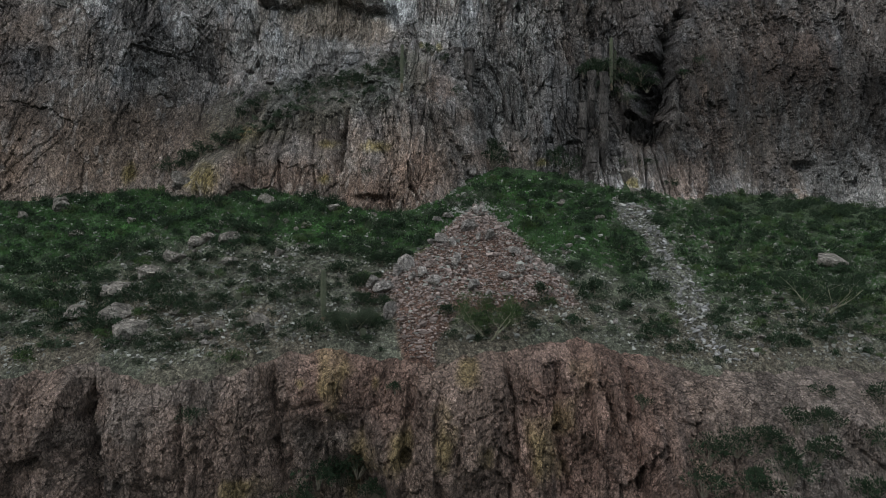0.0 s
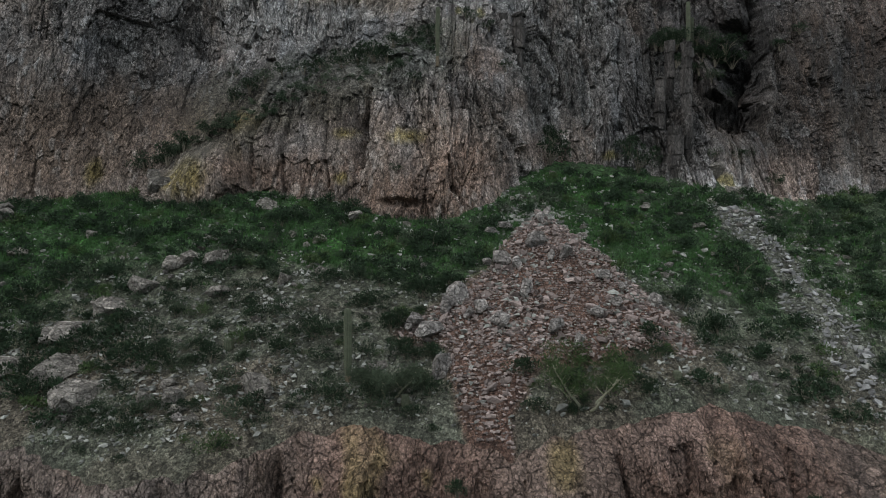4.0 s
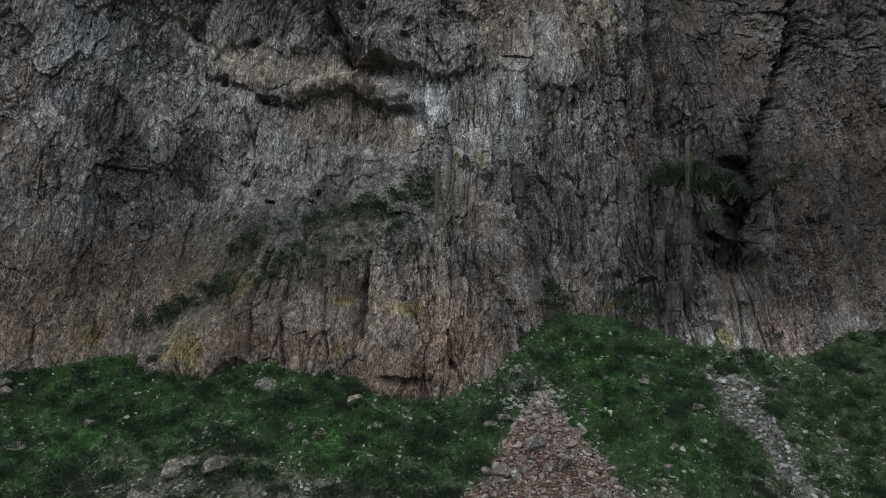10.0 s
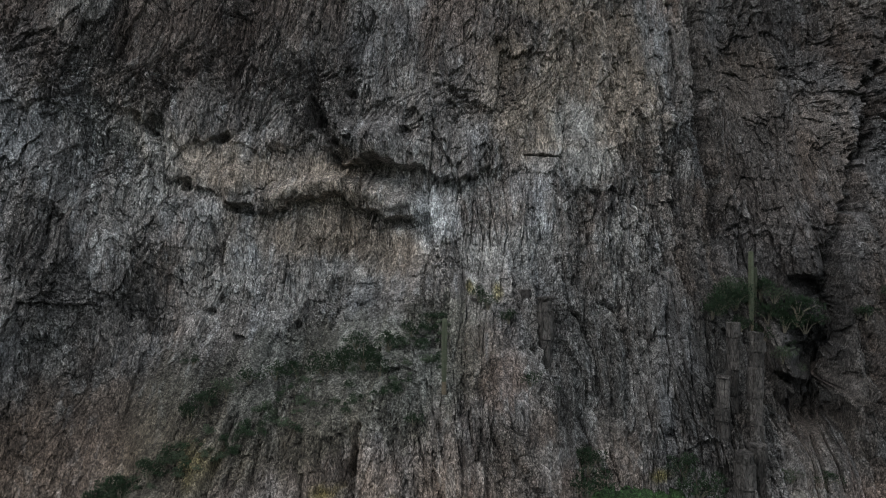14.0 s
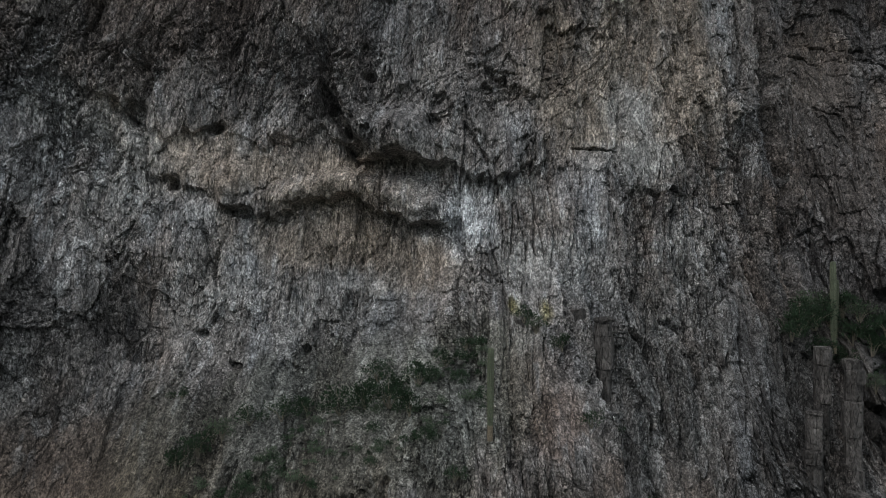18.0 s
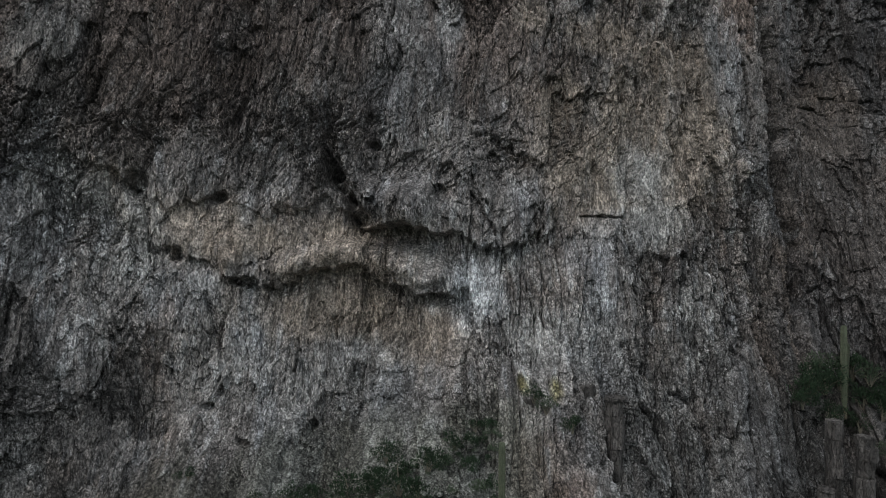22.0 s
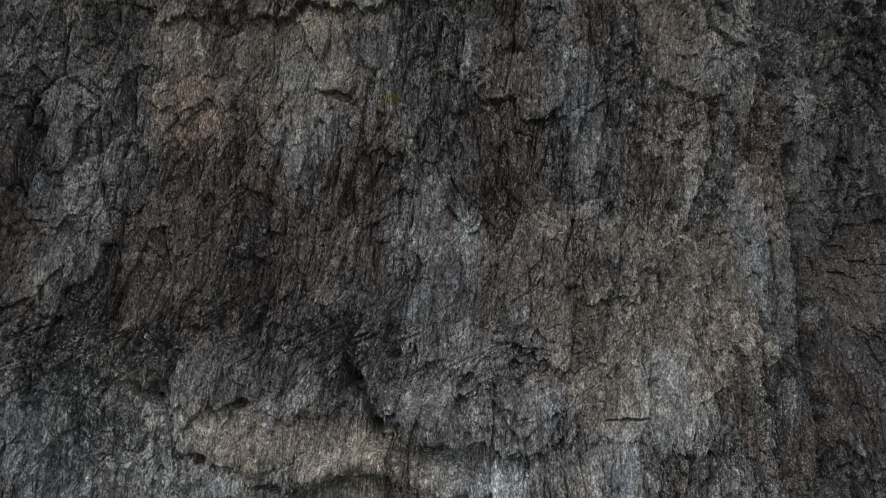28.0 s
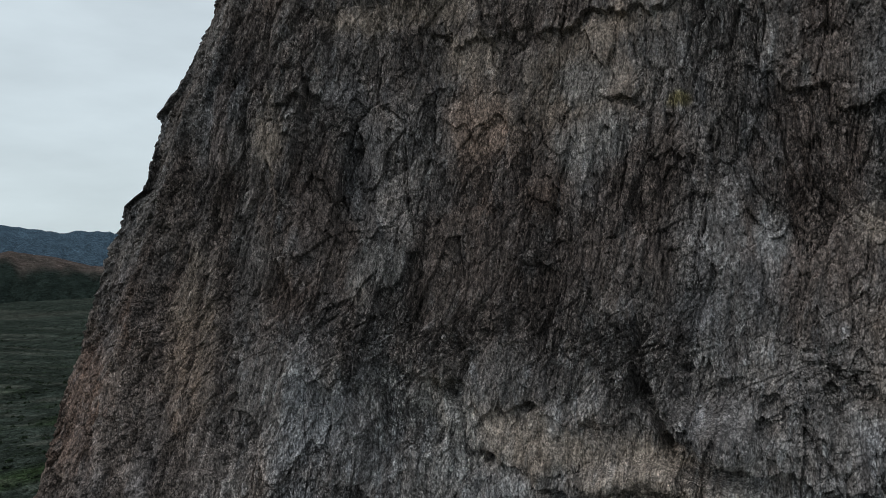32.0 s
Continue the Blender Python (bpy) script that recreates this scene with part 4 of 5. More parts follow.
def bluff_relief(x, z):
    wx = x + 0.8 * fbm(x * 0.25, z * 0.2, 91, 3)
    f1, f2, who, tilt = cells(wx * 0.26, z * 0.08, 92)
    d = 1.2 * fbm(x * 0.16, z * 0.10, 93, 3) + (who - 0.5) * 0.7 + 0.9 * tilt - 0.22 * np.exp(-((f2 - f1) / 0.035) ** 2)
    e1, e2, bulk, _ = cells(wx * 0.13 + 0.4, z * 0.03, 90)
    d += ((bulk - 0.5) * 0.8 - 0.2 * np.exp(-((e2 - e1) / 0.05) ** 2)) * (1 - 0.6 * step(12, 17, x))
    g1, g2, which, tilt = cells(wx * 0.75, z * 0.34, 94)
    d += (which - 0.5) * 0.35 + 0.45 * tilt - 0.22 * np.exp(-((g2 - g1) / 0.035) ** 2)
    h1, h2, chip, tilt = cells(wx * 2.2, z * 1.5, 95)
    d += (chip - 0.5) * 0.16 + 0.2 * tilt - 0.08 * np.exp(-((h2 - h1) / 0.12) ** 2) + 0.45 * fbm(x * 0.6, z * 0.3, 96, 5, 0.6)
    pits(d, x, z, (-8.3, 31.0, 2.8, 2.3, -0.9), (1.8, 30.6, 2.3, 3.0, -0.9), (10.3, 30.2, 2.4, 3.0, -0.9), (-20.0, 28.0, 2.3, 4.0, -1.0), (-26.2, 29.0, 1.7, 3.0, -0.9), (-14.4, 28.0, 2.3, 4.0, -0.8), (-5.8, 23.4, 2.6, 2.4, 2.2), (27.6, 29.6, 1.3, 1.8, -1.0))
    groove(d, x, z, 0.8, 1.5, (-23.9, 31.4, 0.3), (-24.4, 28.9, 0.8), (-23.4, 26.6, 1.0), (-22.7, 22.0, 1.2))
    groove(d, x, z, 0.35, 0.8, (-11.7, 32.6, 0.8), (-11.4, 27.2, 1.0), (-10.4, 22.0, 1.0))
    groove(d, x, z, 0.45, 0.9, (-2.0, 31.6, 0.6), (-2.4, 26.7, 1.0), (-2.6, 20.0, 1.2))
    groove(d, x, z, 0.3, 0.7, (4.4, 32.0, 0.7), (4.6, 29.4, 1.0), (5.0, 26.0, 0.5))
    groove(d, x, z, 0.35, 0.7, (8.0, 32.4, 0.7), (7.7, 28.1, 1.0), (8.6, 24.0, 0.6))
    groove(d, x, z, 0.35, 0.9, (12.9, 33.0, 0.8), (12.7, 28.8, 1.0), (13.3, 24.0, 0.5))
    groove(d, x, z, 0.3, 0.5, (-17.4, 30.0, 0.6), (-17.0, 25.0, 1.0), (-16.6, 20.0, 0.7))
    groove(d, x, z, 0.2, 0.5, (11.0, 32.8, 0.8), (11.5, 29.6, 1.0), (11.2, 27.0, 0.5))
    base = np.empty(x.shape + (3,))
    tone = (0.65 + 0.7 * (0.5 + 0.5 * fbm(x * 0.4, z * 0.3, 97, 5)))[..., None]
    base[...] = np.array((0.178, 0.13, 0.108)) * tone
    grey = step(0.5, 0.7, 0.5 + 0.5 * fbm(x * 0.13, z * 0.15, 98, 4)) + step(16, 24, x)
    base += (np.array((0.175, 0.152, 0.137)) * tone - base) * np.clip(0.6 * grey, 0, 0.8)[..., None]
    ruddy = step(2, 7, x) * (1 - step(13, 18, x)) + step(-12, -8, x) * (1 - step(-3, 0, x)) * step(27, 30, z)
    base += (np.array((0.205, 0.125, 0.1)) * tone - base) * (0.6 * ruddy)[..., None]
    gold = step(0.60, 0.78, 0.5 + 0.5 * fbm(x * 0.28, z * 0.22, 99, 4)) * step(-16, -8, x) * (1 - step(6, 12, x))
    for gx_, gz_, rx_, rz_ in ((1.8, 31.9, 0.8, 0.9), (0.1, 28.2, 0.7, 1.5), (-13.4, 24.8, 1.0, 0.8), (-9.6, 31.4, 0.5, 0.4), (-4.6, 31.2, 0.4, 0.5)):
        gold = np.maximum(gold, 1 - step(0.4, 1.3, np.hypot((x - gx_) / rx_, (z - gz_) / rz_) + 0.8 * fbm(x * 0.9, z * 0.7, 89, 4)))
    base += (np.array((0.23, 0.175, 0.075)) - base) * (0.65 * gold)[..., None]
    wet = step(0.6, 0.8, 0.5 + 0.5 * fbm(x * 0.7, z * 0.09, 100, 4))
    base += (np.array((0.085, 0.07, 0.065)) - base) * (0.6 * wet)[..., None]
    return d, base * (0.8 + 0.4 * which)[..., None]


FIELD_X = np.linspace(-80, 66, 731)
FIELD_Y = np.linspace(40, 93, 266)
FIELD_RIM = rim(FIELD_X)
fx, fy = np.meshgrid(FIELD_X, FIELD_Y)
FIELD = {"z": hill(fx, fy) + hill_relief(fx, fy) - 0.6 * np.exp(-np.maximum(0, fy - FIELD_RIM[None, :]) / 0.8), "fan": fan(fx, fy), "scree": scree(fx, fy), "meadow": meadow(fx, fy), "wall": wall(fx, hill(fx, fy)),
         "stony": step(0.45, 0.68, 0.5 + 0.5 * fbm(fx * 0.3, fy * 0.22, 74, 4))}


def field(what, px, py):
    """A value of the hillside at x and y."""
    i = np.clip(np.round((np.asarray(px) + 80) * 5).astype(int), 0, 730)
    j = np.clip(np.round((np.asarray(py) - 40) * 5).astype(int), 0, 265)
    return FIELD[what][j, i]


def on_hill(px, py):
    return float(field("z", px, py))


def rim_at(px):
    return np.interp(px, FIELD_X, FIELD_RIM)


bx = hx[0][None, :].repeat(210, 0)
share = np.linspace(0, 1, 210)[:, None]
bz = 2 + share * (hz[0] - 2)[None, :]
d, colour = bluff_relief(bx, bz)
shift = hy[0] - brow(hx[0], hz[0])
by = brow(bx, bz) + shift[None, :]
held = (1 - step(0.93, 1.0, share)) * np.ones(bx.shape)
tagged(lay_grid("bluff", bx, by - d * held, bz, colour, BLUFF), "low reddish brown rock bluff below the hillside", "cliff", kind="structure")


def on_bluff(px, pz):
    """y of the bluff's face at x and height."""
    i = int(np.argmin(abs(bx[0] - px)))
    j = int(min(max((pz - 2) / (hz[0][i] - 2), 0), 1) * 209)
    return float((by - d * held)[j, i])

# ---- the valley floor and the hills beyond ----
gx, gy = np.meshgrid(np.concatenate((np.linspace(-3800, -500, 60), np.linspace(-480, 420, 150), np.linspace(500, 2600, 30))),
                     np.concatenate((np.linspace(-2600, -300, 30), np.linspace(-280, 700, 160), np.linspace(730, 3600, 60))))
away = np.hypot(gx, gy)
gz = 6 * fbm(gx * 0.006, gy * 0.006, 201, 5) + 0.012 * np.maximum(0, away - 500) + 60 * step(700, 2500, away) * (0.5 + 0.5 * fbm(gx * 0.0016, gy * 0.0016, 203, 5))
gz = np.where(gy > 20, np.minimum(gz, np.where((gx > -76) & (gx < 64) & (gy < 120), 1.0, 1e9)), gz)
green = np.empty(gx.shape + (3,))
tone = (0.5 + 0.5 * fbm(gx * 0.03, gy * 0.03, 202, 5))[..., None]
green[...] = np.array((0.027, 0.034, 0.028)) * (0.3 + 1.4 * tone)
leafy = step(0.45, 0.65, 0.5 + 0.5 * fbm(gx * 0.02, gy * 0.02, 205, 4))[..., None] * (1 - step(500, 800, away))[..., None]
green += (np.array((0.026, 0.042, 0.016)) * (0.5 + tone) - green) * 0.7 * leafy
bare = step(0.6, 0.8, 0.5 + 0.5 * fbm(gx * 0.012, gy * 0.02, 204, 4))[..., None]
green += (np.array((0.075, 0.075, 0.062)) - green) * 0.5 * bare
patchy = step(0.60, 0.72, 0.5 + 0.5 * fbm(gx * 0.07, gy * 0.07, 206, 4))[..., None]
green += (np.array((0.12, 0.12, 0.10)) - green) * 0.3 * patchy
LAND = mineral("valley_scrub_land", 0.35, (1, 1, 1), 0.6, ((0.12, 0.12, 0.5), (0.4, 0.4, 0.6)))
LAND.node_tree.nodes["Principled BSDF"].inputs["Specular IOR Level"].default_value = 0.0
tagged(lay_grid("ground", gx, gy, gz, green, LAND), "wide green scrub valley floor far below the cliff", "ground", kind="structure")


def ridge(name, distance, heading, half, foot, crest, jag, colour, seed, label, top_colour=None):
    """A far range of hills, as a rounded bank that stands across the view."""
    a = np.radians(np.linspace(heading - half, heading + half, 220))[None, :].repeat(26, 0)
    t = np.linspace(0, 1, 26)[:, None].repeat(220, 1)
    top = (np.interp(np.degrees(a), *crest) if isinstance(crest, tuple) else crest) + jag * fbm(a * 14, a * 0, seed, 5) + 0.25 * jag * fbm(a * 90, a * 0, seed + 3, 3)
    r = distance * (1 + 0.28 * t) + 0.02 * distance * fbm(a * 60, t * 5, seed + 1, 4)
    h = foot + (top - foot) * np.sin(t * 1.5708) ** 0.8 + 0.08 * (top - foot) * fbm(a * 80, t * 6, seed + 2, 4) * (1 - t)
    c = np.empty(a.shape + (3,))
    c[...] = np.array(colour) * (0.7 + 0.6 * (0.5 + 0.5 * fbm(a * 120, t * 14, seed + 4, 4)))[..., None]
    if top_colour:
        c += (np.array(top_colour) * (0.6 + 0.8 * (0.5 + 0.5 * fbm(a * 90, t * 9, seed + 6, 4)))[..., None] - c) * step(0.3, 0.75, t + 0.25 * fbm(a * 50, t * 4, seed + 5, 3))[..., None]
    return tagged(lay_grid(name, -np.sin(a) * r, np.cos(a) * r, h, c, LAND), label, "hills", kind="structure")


ridge("backdrop_near_hill", 1500, 62, 16, 20, ((46, 50.9, 52.5, 53.8, 55.2, 55.9, 56.5, 57.4, 60, 70), (70, 88, 104, 114, 121, 126, 122, 100, 88, 70)), 6, (0.016, 0.022, 0.019), 301, "brown and green desert hill across the valley", (0.075, 0.06, 0.053))
# distance haze is put into the far range's blue colour
ridge("backdrop_far_range", 3300, 60, 30, 40, 275, 60, (0.05, 0.078, 0.105), 311, "mountain range on the skyline, tinted blue-grey for distance haze")


# scrub on the valley floor
SCRUB = plain("far_scrub_leaves", (0.016, 0.027, 0.012), 0.3, 0.5, 0.9, 0, 0.5)


def clump(seed):
    rnd = random.Random(seed)
    v, k = [], []
    for j in range(22):
        w = Vector((rnd.gauss(0, 1), rnd.gauss(0, 1), abs(rnd.gauss(0, 0.8)))).normalized()
        side = w.orthogonal().normalized() * 0.45
        for q in (w * 0.6 - side, w * 0.6 + side, w * 1.15):
            v.append((q.x, q.y, q.z))
        k.append((3 * j, 3 * j + 1, 3 * j + 2))
    return np.array(v), np.array(k)


def ground_at(px, py):
    i, j = np.argmin(abs(gx[0] - px)), np.argmin(abs(gy[:, 0] - py))
    return float(gz[j, i])


# ---- builders of things ----
def part(name, bm, mat, parent, label=""):
    me = bpy.data.meshes.new(name)
    bm.to_mesh(me)
    bm.free()
    me.materials.append(mat)
    ob = new(name, me)
    ob.parent = parent
    return tagged(ob, label) if label else ob


def stem(bm, a, b, r0, r1, sides=5):
    """A tapered stick from a to b."""
    a, b = Vector(a), Vector(b)
    turn = (b - a).to_track_quat("Z", "Y").to_matrix()
    rings = []
    for p, r in ((a, r0), (b, r1)):
        rings.append([bm.verts.new(p + turn @ Vector((r * math.cos(6.2832 * k / sides), r * math.sin(6.2832 * k / sides), 0))) for k in range(sides)])
    for k in range(sides):
        bm.faces.new((rings[0][k], rings[0][k - 1], rings[1][k - 1], rings[1][k]))
    bm.faces.new(rings[1])


def leaves(bm, rnd, centre, radius, count, size, flat=0.7):
    """A loose clump of small leaf sprays, denser towards its rim."""
    for _ in range(count):
        way = Vector((rnd.gauss(0, 1), rnd.gauss(0, 1), rnd.gauss(0, 1))).normalized()
        p = Vector(centre) + Vector((way.x, way.y, way.z * flat)) * radius * rnd.uniform(0.35, 1.08) ** 0.6
        side = way.cross(Vector((rnd.gauss(0, 1), rnd.gauss(0, 1), rnd.gauss(0, 1)))).normalized()
        tip = (way * rnd.uniform(0.4, 1) + Vector((0, 0, rnd.uniform(0.1, 0.9))) + side * rnd.uniform(-0.5, 0.5)).normalized()
        s = size * rnd.uniform(0.6, 1.5)
        bm.faces.new([bm.verts.new(q) for q in (p - side * s * 0.42, p + side * s * 0.42, p + tip * s * 1.5 + side * s * 0.12)])
        across = tip.cross(side)
        bm.faces.new([bm.verts.new(q) for q in (p - across * s * 0.35, p + across * s * 0.35, p + tip * s * 1.3)])


def shrub(seed, mat, label, wide=1.0, high=0.75, count=62, size=0.062):
    """A low desert shrub one metre in half width: woody stems below many clumps of small leaves."""
    rnd = random.Random(seed)
    root = tagged(new("shrub"), label, "shrub", "shrubs")
    clumps = []
    for _ in range(11):
        a, r = rnd.uniform(0, 6.28), rnd.uniform(0.1, 0.85) * wide
        clumps.append((r * math.cos(a), r * math.sin(a), high * rnd.uniform(0.25, 1.0) * (1.15 - 0.6 * r / wide)))
    bm = bmesh.new()
    for c in clumps:
        leaves(bm, rnd, c, rnd.uniform(0.24, 0.46), count, size)
    part("foliage", bm, mat, root)
    bm = bmesh.new()
    for c in clumps[:7]:
        k = (c[0] * 0.4, c[1] * 0.4, c[2] * 0.45)
        stem(bm, (c[0] * 0.06, c[1] * 0.06, -0.25), k, 0.035, 0.022, 4)
        stem(bm, k, c, 0.022, 0.008, 4)
    part("woody_base", bm, TWIG, root)
    return root


def palo_verde(name, seed, reach, high, mat, label, at):
    """A small desert tree with several pale leaning limbs and an open, uneven crown."""
    rnd = random.Random(seed)
    root = tagged(new(name), label, "tree")
    trunk = bmesh.new()
    ends = []
    for k in range(6):
        a = 6.28 * k / 6 + rnd.uniform(-0.4, 0.4)
        p, r = Vector((0.1 * math.cos(a), 0.1 * math.sin(a), -0.4)), 0.11
        for j in range(4):
            q = p + Vector((math.cos(a) * reach * 0.20 * rnd.uniform(0.7, 1.2), math.sin(a) * reach * 0.20 * rnd.uniform(0.7, 1.2), high * rnd.uniform(0.12, 0.26)))
            stem(trunk, p, q, r, r * 0.7)
            p, r, a = q, r * 0.7, a + rnd.uniform(-0.5, 0.5)
            if j:
                for _ in range(2):
                    side = p + Vector((rnd.uniform(-1, 1) * reach * 0.22, rnd.uniform(-1, 1) * reach * 0.22, high * rnd.uniform(0.05, 0.25)))
                    stem(trunk, p, side, r * 0.6, r * 0.2, 4)
                    ends.append(side)
        ends.append(p)
    part("trunk", trunk, BARK, root, "pale bare branching limbs")
    for _ in range(3):
        crown = bmesh.new()
        for e in ends:
            for _ in range(2):
                c = e + Vector((rnd.gauss(0, 0.16) * reach * 0.5, rnd.gauss(0, 0.16) * reach * 0.5, rnd.gauss(0.05, 0.1) * high))
                leaves(crown, rnd, c, rnd.uniform(0.22, 0.5), 30, 0.06)
        part("crown", crown, mat, root)
    root.matrix_world = pose(*at)
    return root


def cactus_column(bm, height, radius, ribs, lift=0.0, offset=(0, 0), belly=1.06):
    """A fluted column with a rounded tip."""
    rows, n = 16, ribs * 2
    rings = []
    for j in range(rows + 1):
        t = j / rows
        r = radius * (0.82 + 0.18 * min(1, t * 5)) * (belly if 0.3 < t < 0.75 else 1.0)
        if t > 0.85:
            k = (t - 0.85) / 0.15
            r *= math.sqrt(max(0.0, 1 - k * k)) * 0.98 + 0.02
            h = height - radius * 1.3 + radius * 1.3 * math.sin(k * 1.57)
        else:
            h = (height - radius * 1.3) * t / 0.85
        rings.append([bm.verts.new((offset[0] + r * (1.0 if k % 2 else 0.84) * math.cos(6.2832 * k / n), offset[1] + r * (1.0 if k % 2 else 0.84) * math.sin(6.2832 * k / n), lift + h)) for k in range(n)])
    for a, b in zip(rings, rings[1:]):
        for k in range(n):
            bm.faces.new((a[k - 1], a[k], b[k], b[k - 1]))
    bm.faces.new(rings[-1])


def saguaro(height, radius, at, tilt=0.0, label="tall single grey-green ribbed column cactus"):
    root = tagged(new("column_cactus"), label, "cactus", "column cacti")
    bm = bmesh.new()
    cactus_column(bm, height, radius, 14, lift=0.1)
    column = part("column", bm, CACTUS, root)
    bm = bmesh.new()
    stem(bm, (0, 0, -0.7), (0, 0, 0.12), radius * 0.95, radius * 0.88, 14)
    part("base", bm, CORK, root, "brown corky base")
    bm = bmesh.new()
    rnd = random.Random(int(height * 100))
    for j in range(int(height / 0.16)):
        for k in range(14):
            a = 6.2832 * (2 * k + 1) / 28
            p = Vector((radius * 1.03 * math.cos(a), radius * 1.03 * math.sin(a), 0.4 + j * 0.16 + rnd.uniform(-0.02, 0.02)))
            if p.z < height - radius * 1.3:
                q = p + Vector((math.cos(a), math.sin(a), rnd.uniform(-0.5, 0.6))) * 0.05
                bm.faces.new([bm.verts.new(v) for v in (p + Vector((0, 0, 0.02)), p - Vector((0, 0, 0.02)), q)])
    tagged(part("spines", bm, SPINE, column, "rows of straw-coloured spines"), kind="stuff")
    root.matrix_world = pose(*at, tilt, tilt * 0.6, 0)
    return root


def barrel(radius, height, at, lean=0.0):
    root = tagged(new("barrel_cactus"), "squat ribbed barrel cactus with straw spines among stones", "cactus", "barrel cacti")
    bm = bmesh.new()
    cactus_column(bm, height, radius, 12, lift=-0.1, belly=1.1)
    body = part("body", bm, CACTUS, root)
    bm = bmesh.new()
    for k in range(12):
        a = 6.2832 * (2 * k + 1) / 24
        for j in range(5):
            p = Vector((radius * 1.08 * math.cos(a), radius * 1.08 * math.sin(a), height * (0.1 + 0.15 * j)))
            q = p + Vector((math.cos(a), math.sin(a), 0.5)) * 0.08
            bm.faces.new([bm.verts.new(v) for v in (p + Vector((0, 0, 0.025)), p - Vector((0, 0, 0.025)), q)])
    tagged(part("spines", bm, SPINE, body), kind="stuff")
    root.matrix_world = pose(*at, lean, 0, 0)


def rock_mesh(seed, points=20, squash=(1, 0.85, 0.7)):
    """An angular broken rock, about one metre in half width."""
    rnd = random.Random(seed)
    bm = bmesh.new()
    for _ in range(points):
        w = Vector((rnd.gauss(0, 1), rnd.gauss(0, 1), rnd.gauss(0, 1))).normalized() * rnd.uniform(0.82, 1.08)
        bm.verts.new((w.x * squash[0], w.y * squash[1], w.z * squash[2]))
    hull = bmesh.ops.convex_hull(bm, input=bm.verts)
    bmesh.ops.delete(bm, geom=list({e for e in hull["geom_interior"] + hull["geom_unused"] if isinstance(e, bmesh.types.BMVert)}), context="VERTS")
    return bm


def cracked(bm, seed, cuts=1, rough=0.12):
    """Finer broken faces on a large rock."""
    bmesh.ops.subdivide_edges(bm, edges=bm.edges, cuts=cuts, use_grid_fill=True)
    bmesh.ops.triangulate(bm, faces=bm.faces)
    for v in bm.verts:
        k = noise.noise(v.co * 2.1 + Vector((seed, 0, 0))) + 0.6 * noise.noise(v.co * 5.3 + Vector((0, seed, 0)))
        v.co *= 1 + rough * k
    return bm


def mesh_of(bm):
    me = bpy.data.meshes.new("rough")
    bm.to_mesh(me)
    bm.free()
    v = np.empty(len(me.vertices) * 3)
    me.vertices.foreach_get("co", v)
    me.calc_loop_triangles()
    f = np.empty(len(me.loop_triangles) * 3, np.int32)
    me.loop_triangles.foreach_get("vertices", f)
    bpy.data.meshes.remove(me)
    return v.reshape(-1, 3), f.reshape(-1, 3)


def strewn(name, kinds, spots, mat):
    """Many small pieces as one mesh. spots: x, y, z, size, turn, lean."""
    verts, faces, at = [], [], 0
    for k, (x, y, z, size, turn, lean) in enumerate(spots):
        v, f = kinds[k % len(kinds)]
        m = np.array(Euler((lean, lean * 0.7, turn)).to_matrix())
        verts.append(v @ m.T * size + (x, y, z))
        faces.append(f + at)
        at += len(v)
    verts, faces = np.concatenate(verts), np.concatenate(faces)
    me = bpy.data.meshes.new(name)
    me.vertices.add(len(verts))
    me.vertices.foreach_set("co", verts.astype(np.float32).ravel())
    me.loops.add(faces.size)
    me.loops.foreach_set("vertex_index", faces.astype(np.int32).ravel())
    me.polygons.add(len(faces))
    me.polygons.foreach_set("loop_start", np.arange(0, faces.size, 3, dtype=np.int32))
    me.update(calc_edges=True)
    me.shade_flat()
    me.materials.append(mat)
    return new(name, me)


rng = random.Random(11)


# ---- cacti ----
saguaro(3.5, 0.20, (-8.75, 50.7, on_hill(-8.75, 50.7)), 0, "single grey-green ribbed column cactus on the stony slope")
saguaro(4.1, 0.17, (-4.3, on_cliff(-4.3, 57.6) - 0.5, 57.7), 1, "single grey-green ribbed column cactus on the cliff ledge")
saguaro(5.6, 0.2, (20.3, on_cliff(20.3, 61.2) - 0.6, 60.6), 0, "tall ribbed column cactus on a green cliff ledge")
saguaro(3.9, 0.17, (20.9, on_cliff(20.9, 61.4) - 0.5, 61.0), 1.5, "slim ribbed column cactus beside a taller one")
for bx_, by_, r_, h_ in ((-15.6, 52.9, 0.26, 0.75), (-12.3, 52.4, 0.2, 0.4), (-11.2, 52.0, 0.18, 0.36), (8.4, 51.3, 0.24, 0.5), (11.0, 51.6, 0.22, 0.46), (-5.7, 49.4, 0.2, 0.7)):
    barrel(r_, h_, (bx_, by_, on_hill(bx_, by_)), 6)

# ---- boulders ----
BOULDERS = [mesh_of(cracked(rock_mesh(400 + k, 16, (1, 0.8, 0.62 + 0.1 * (k % 3))), k)) for k in range(7)]


def boulder(kind, x, y, wide, tall=0.6, turn=0.0, lean=0.0, up=0.0, label="grey-brown weathered boulder on the hillside", mat=None, z=None):
    v, f = BOULDERS[kind % 7]
    me = bpy.data.meshes.new("boulder")
    me.from_pydata((v * (wide * 0.43, wide * 0.38, wide * 0.43 * tall / 0.65)).tolist(), [], f.tolist())
    me.materials.append(mat or BOULDER)
    ob = tagged(new("boulder", me), label, "boulder", "boulders")
    ob.matrix_world = pose(x, y, (on_hill(x, y) if z is None else z) + up + wide * 0.12, lean, 0, turn)
    return ob


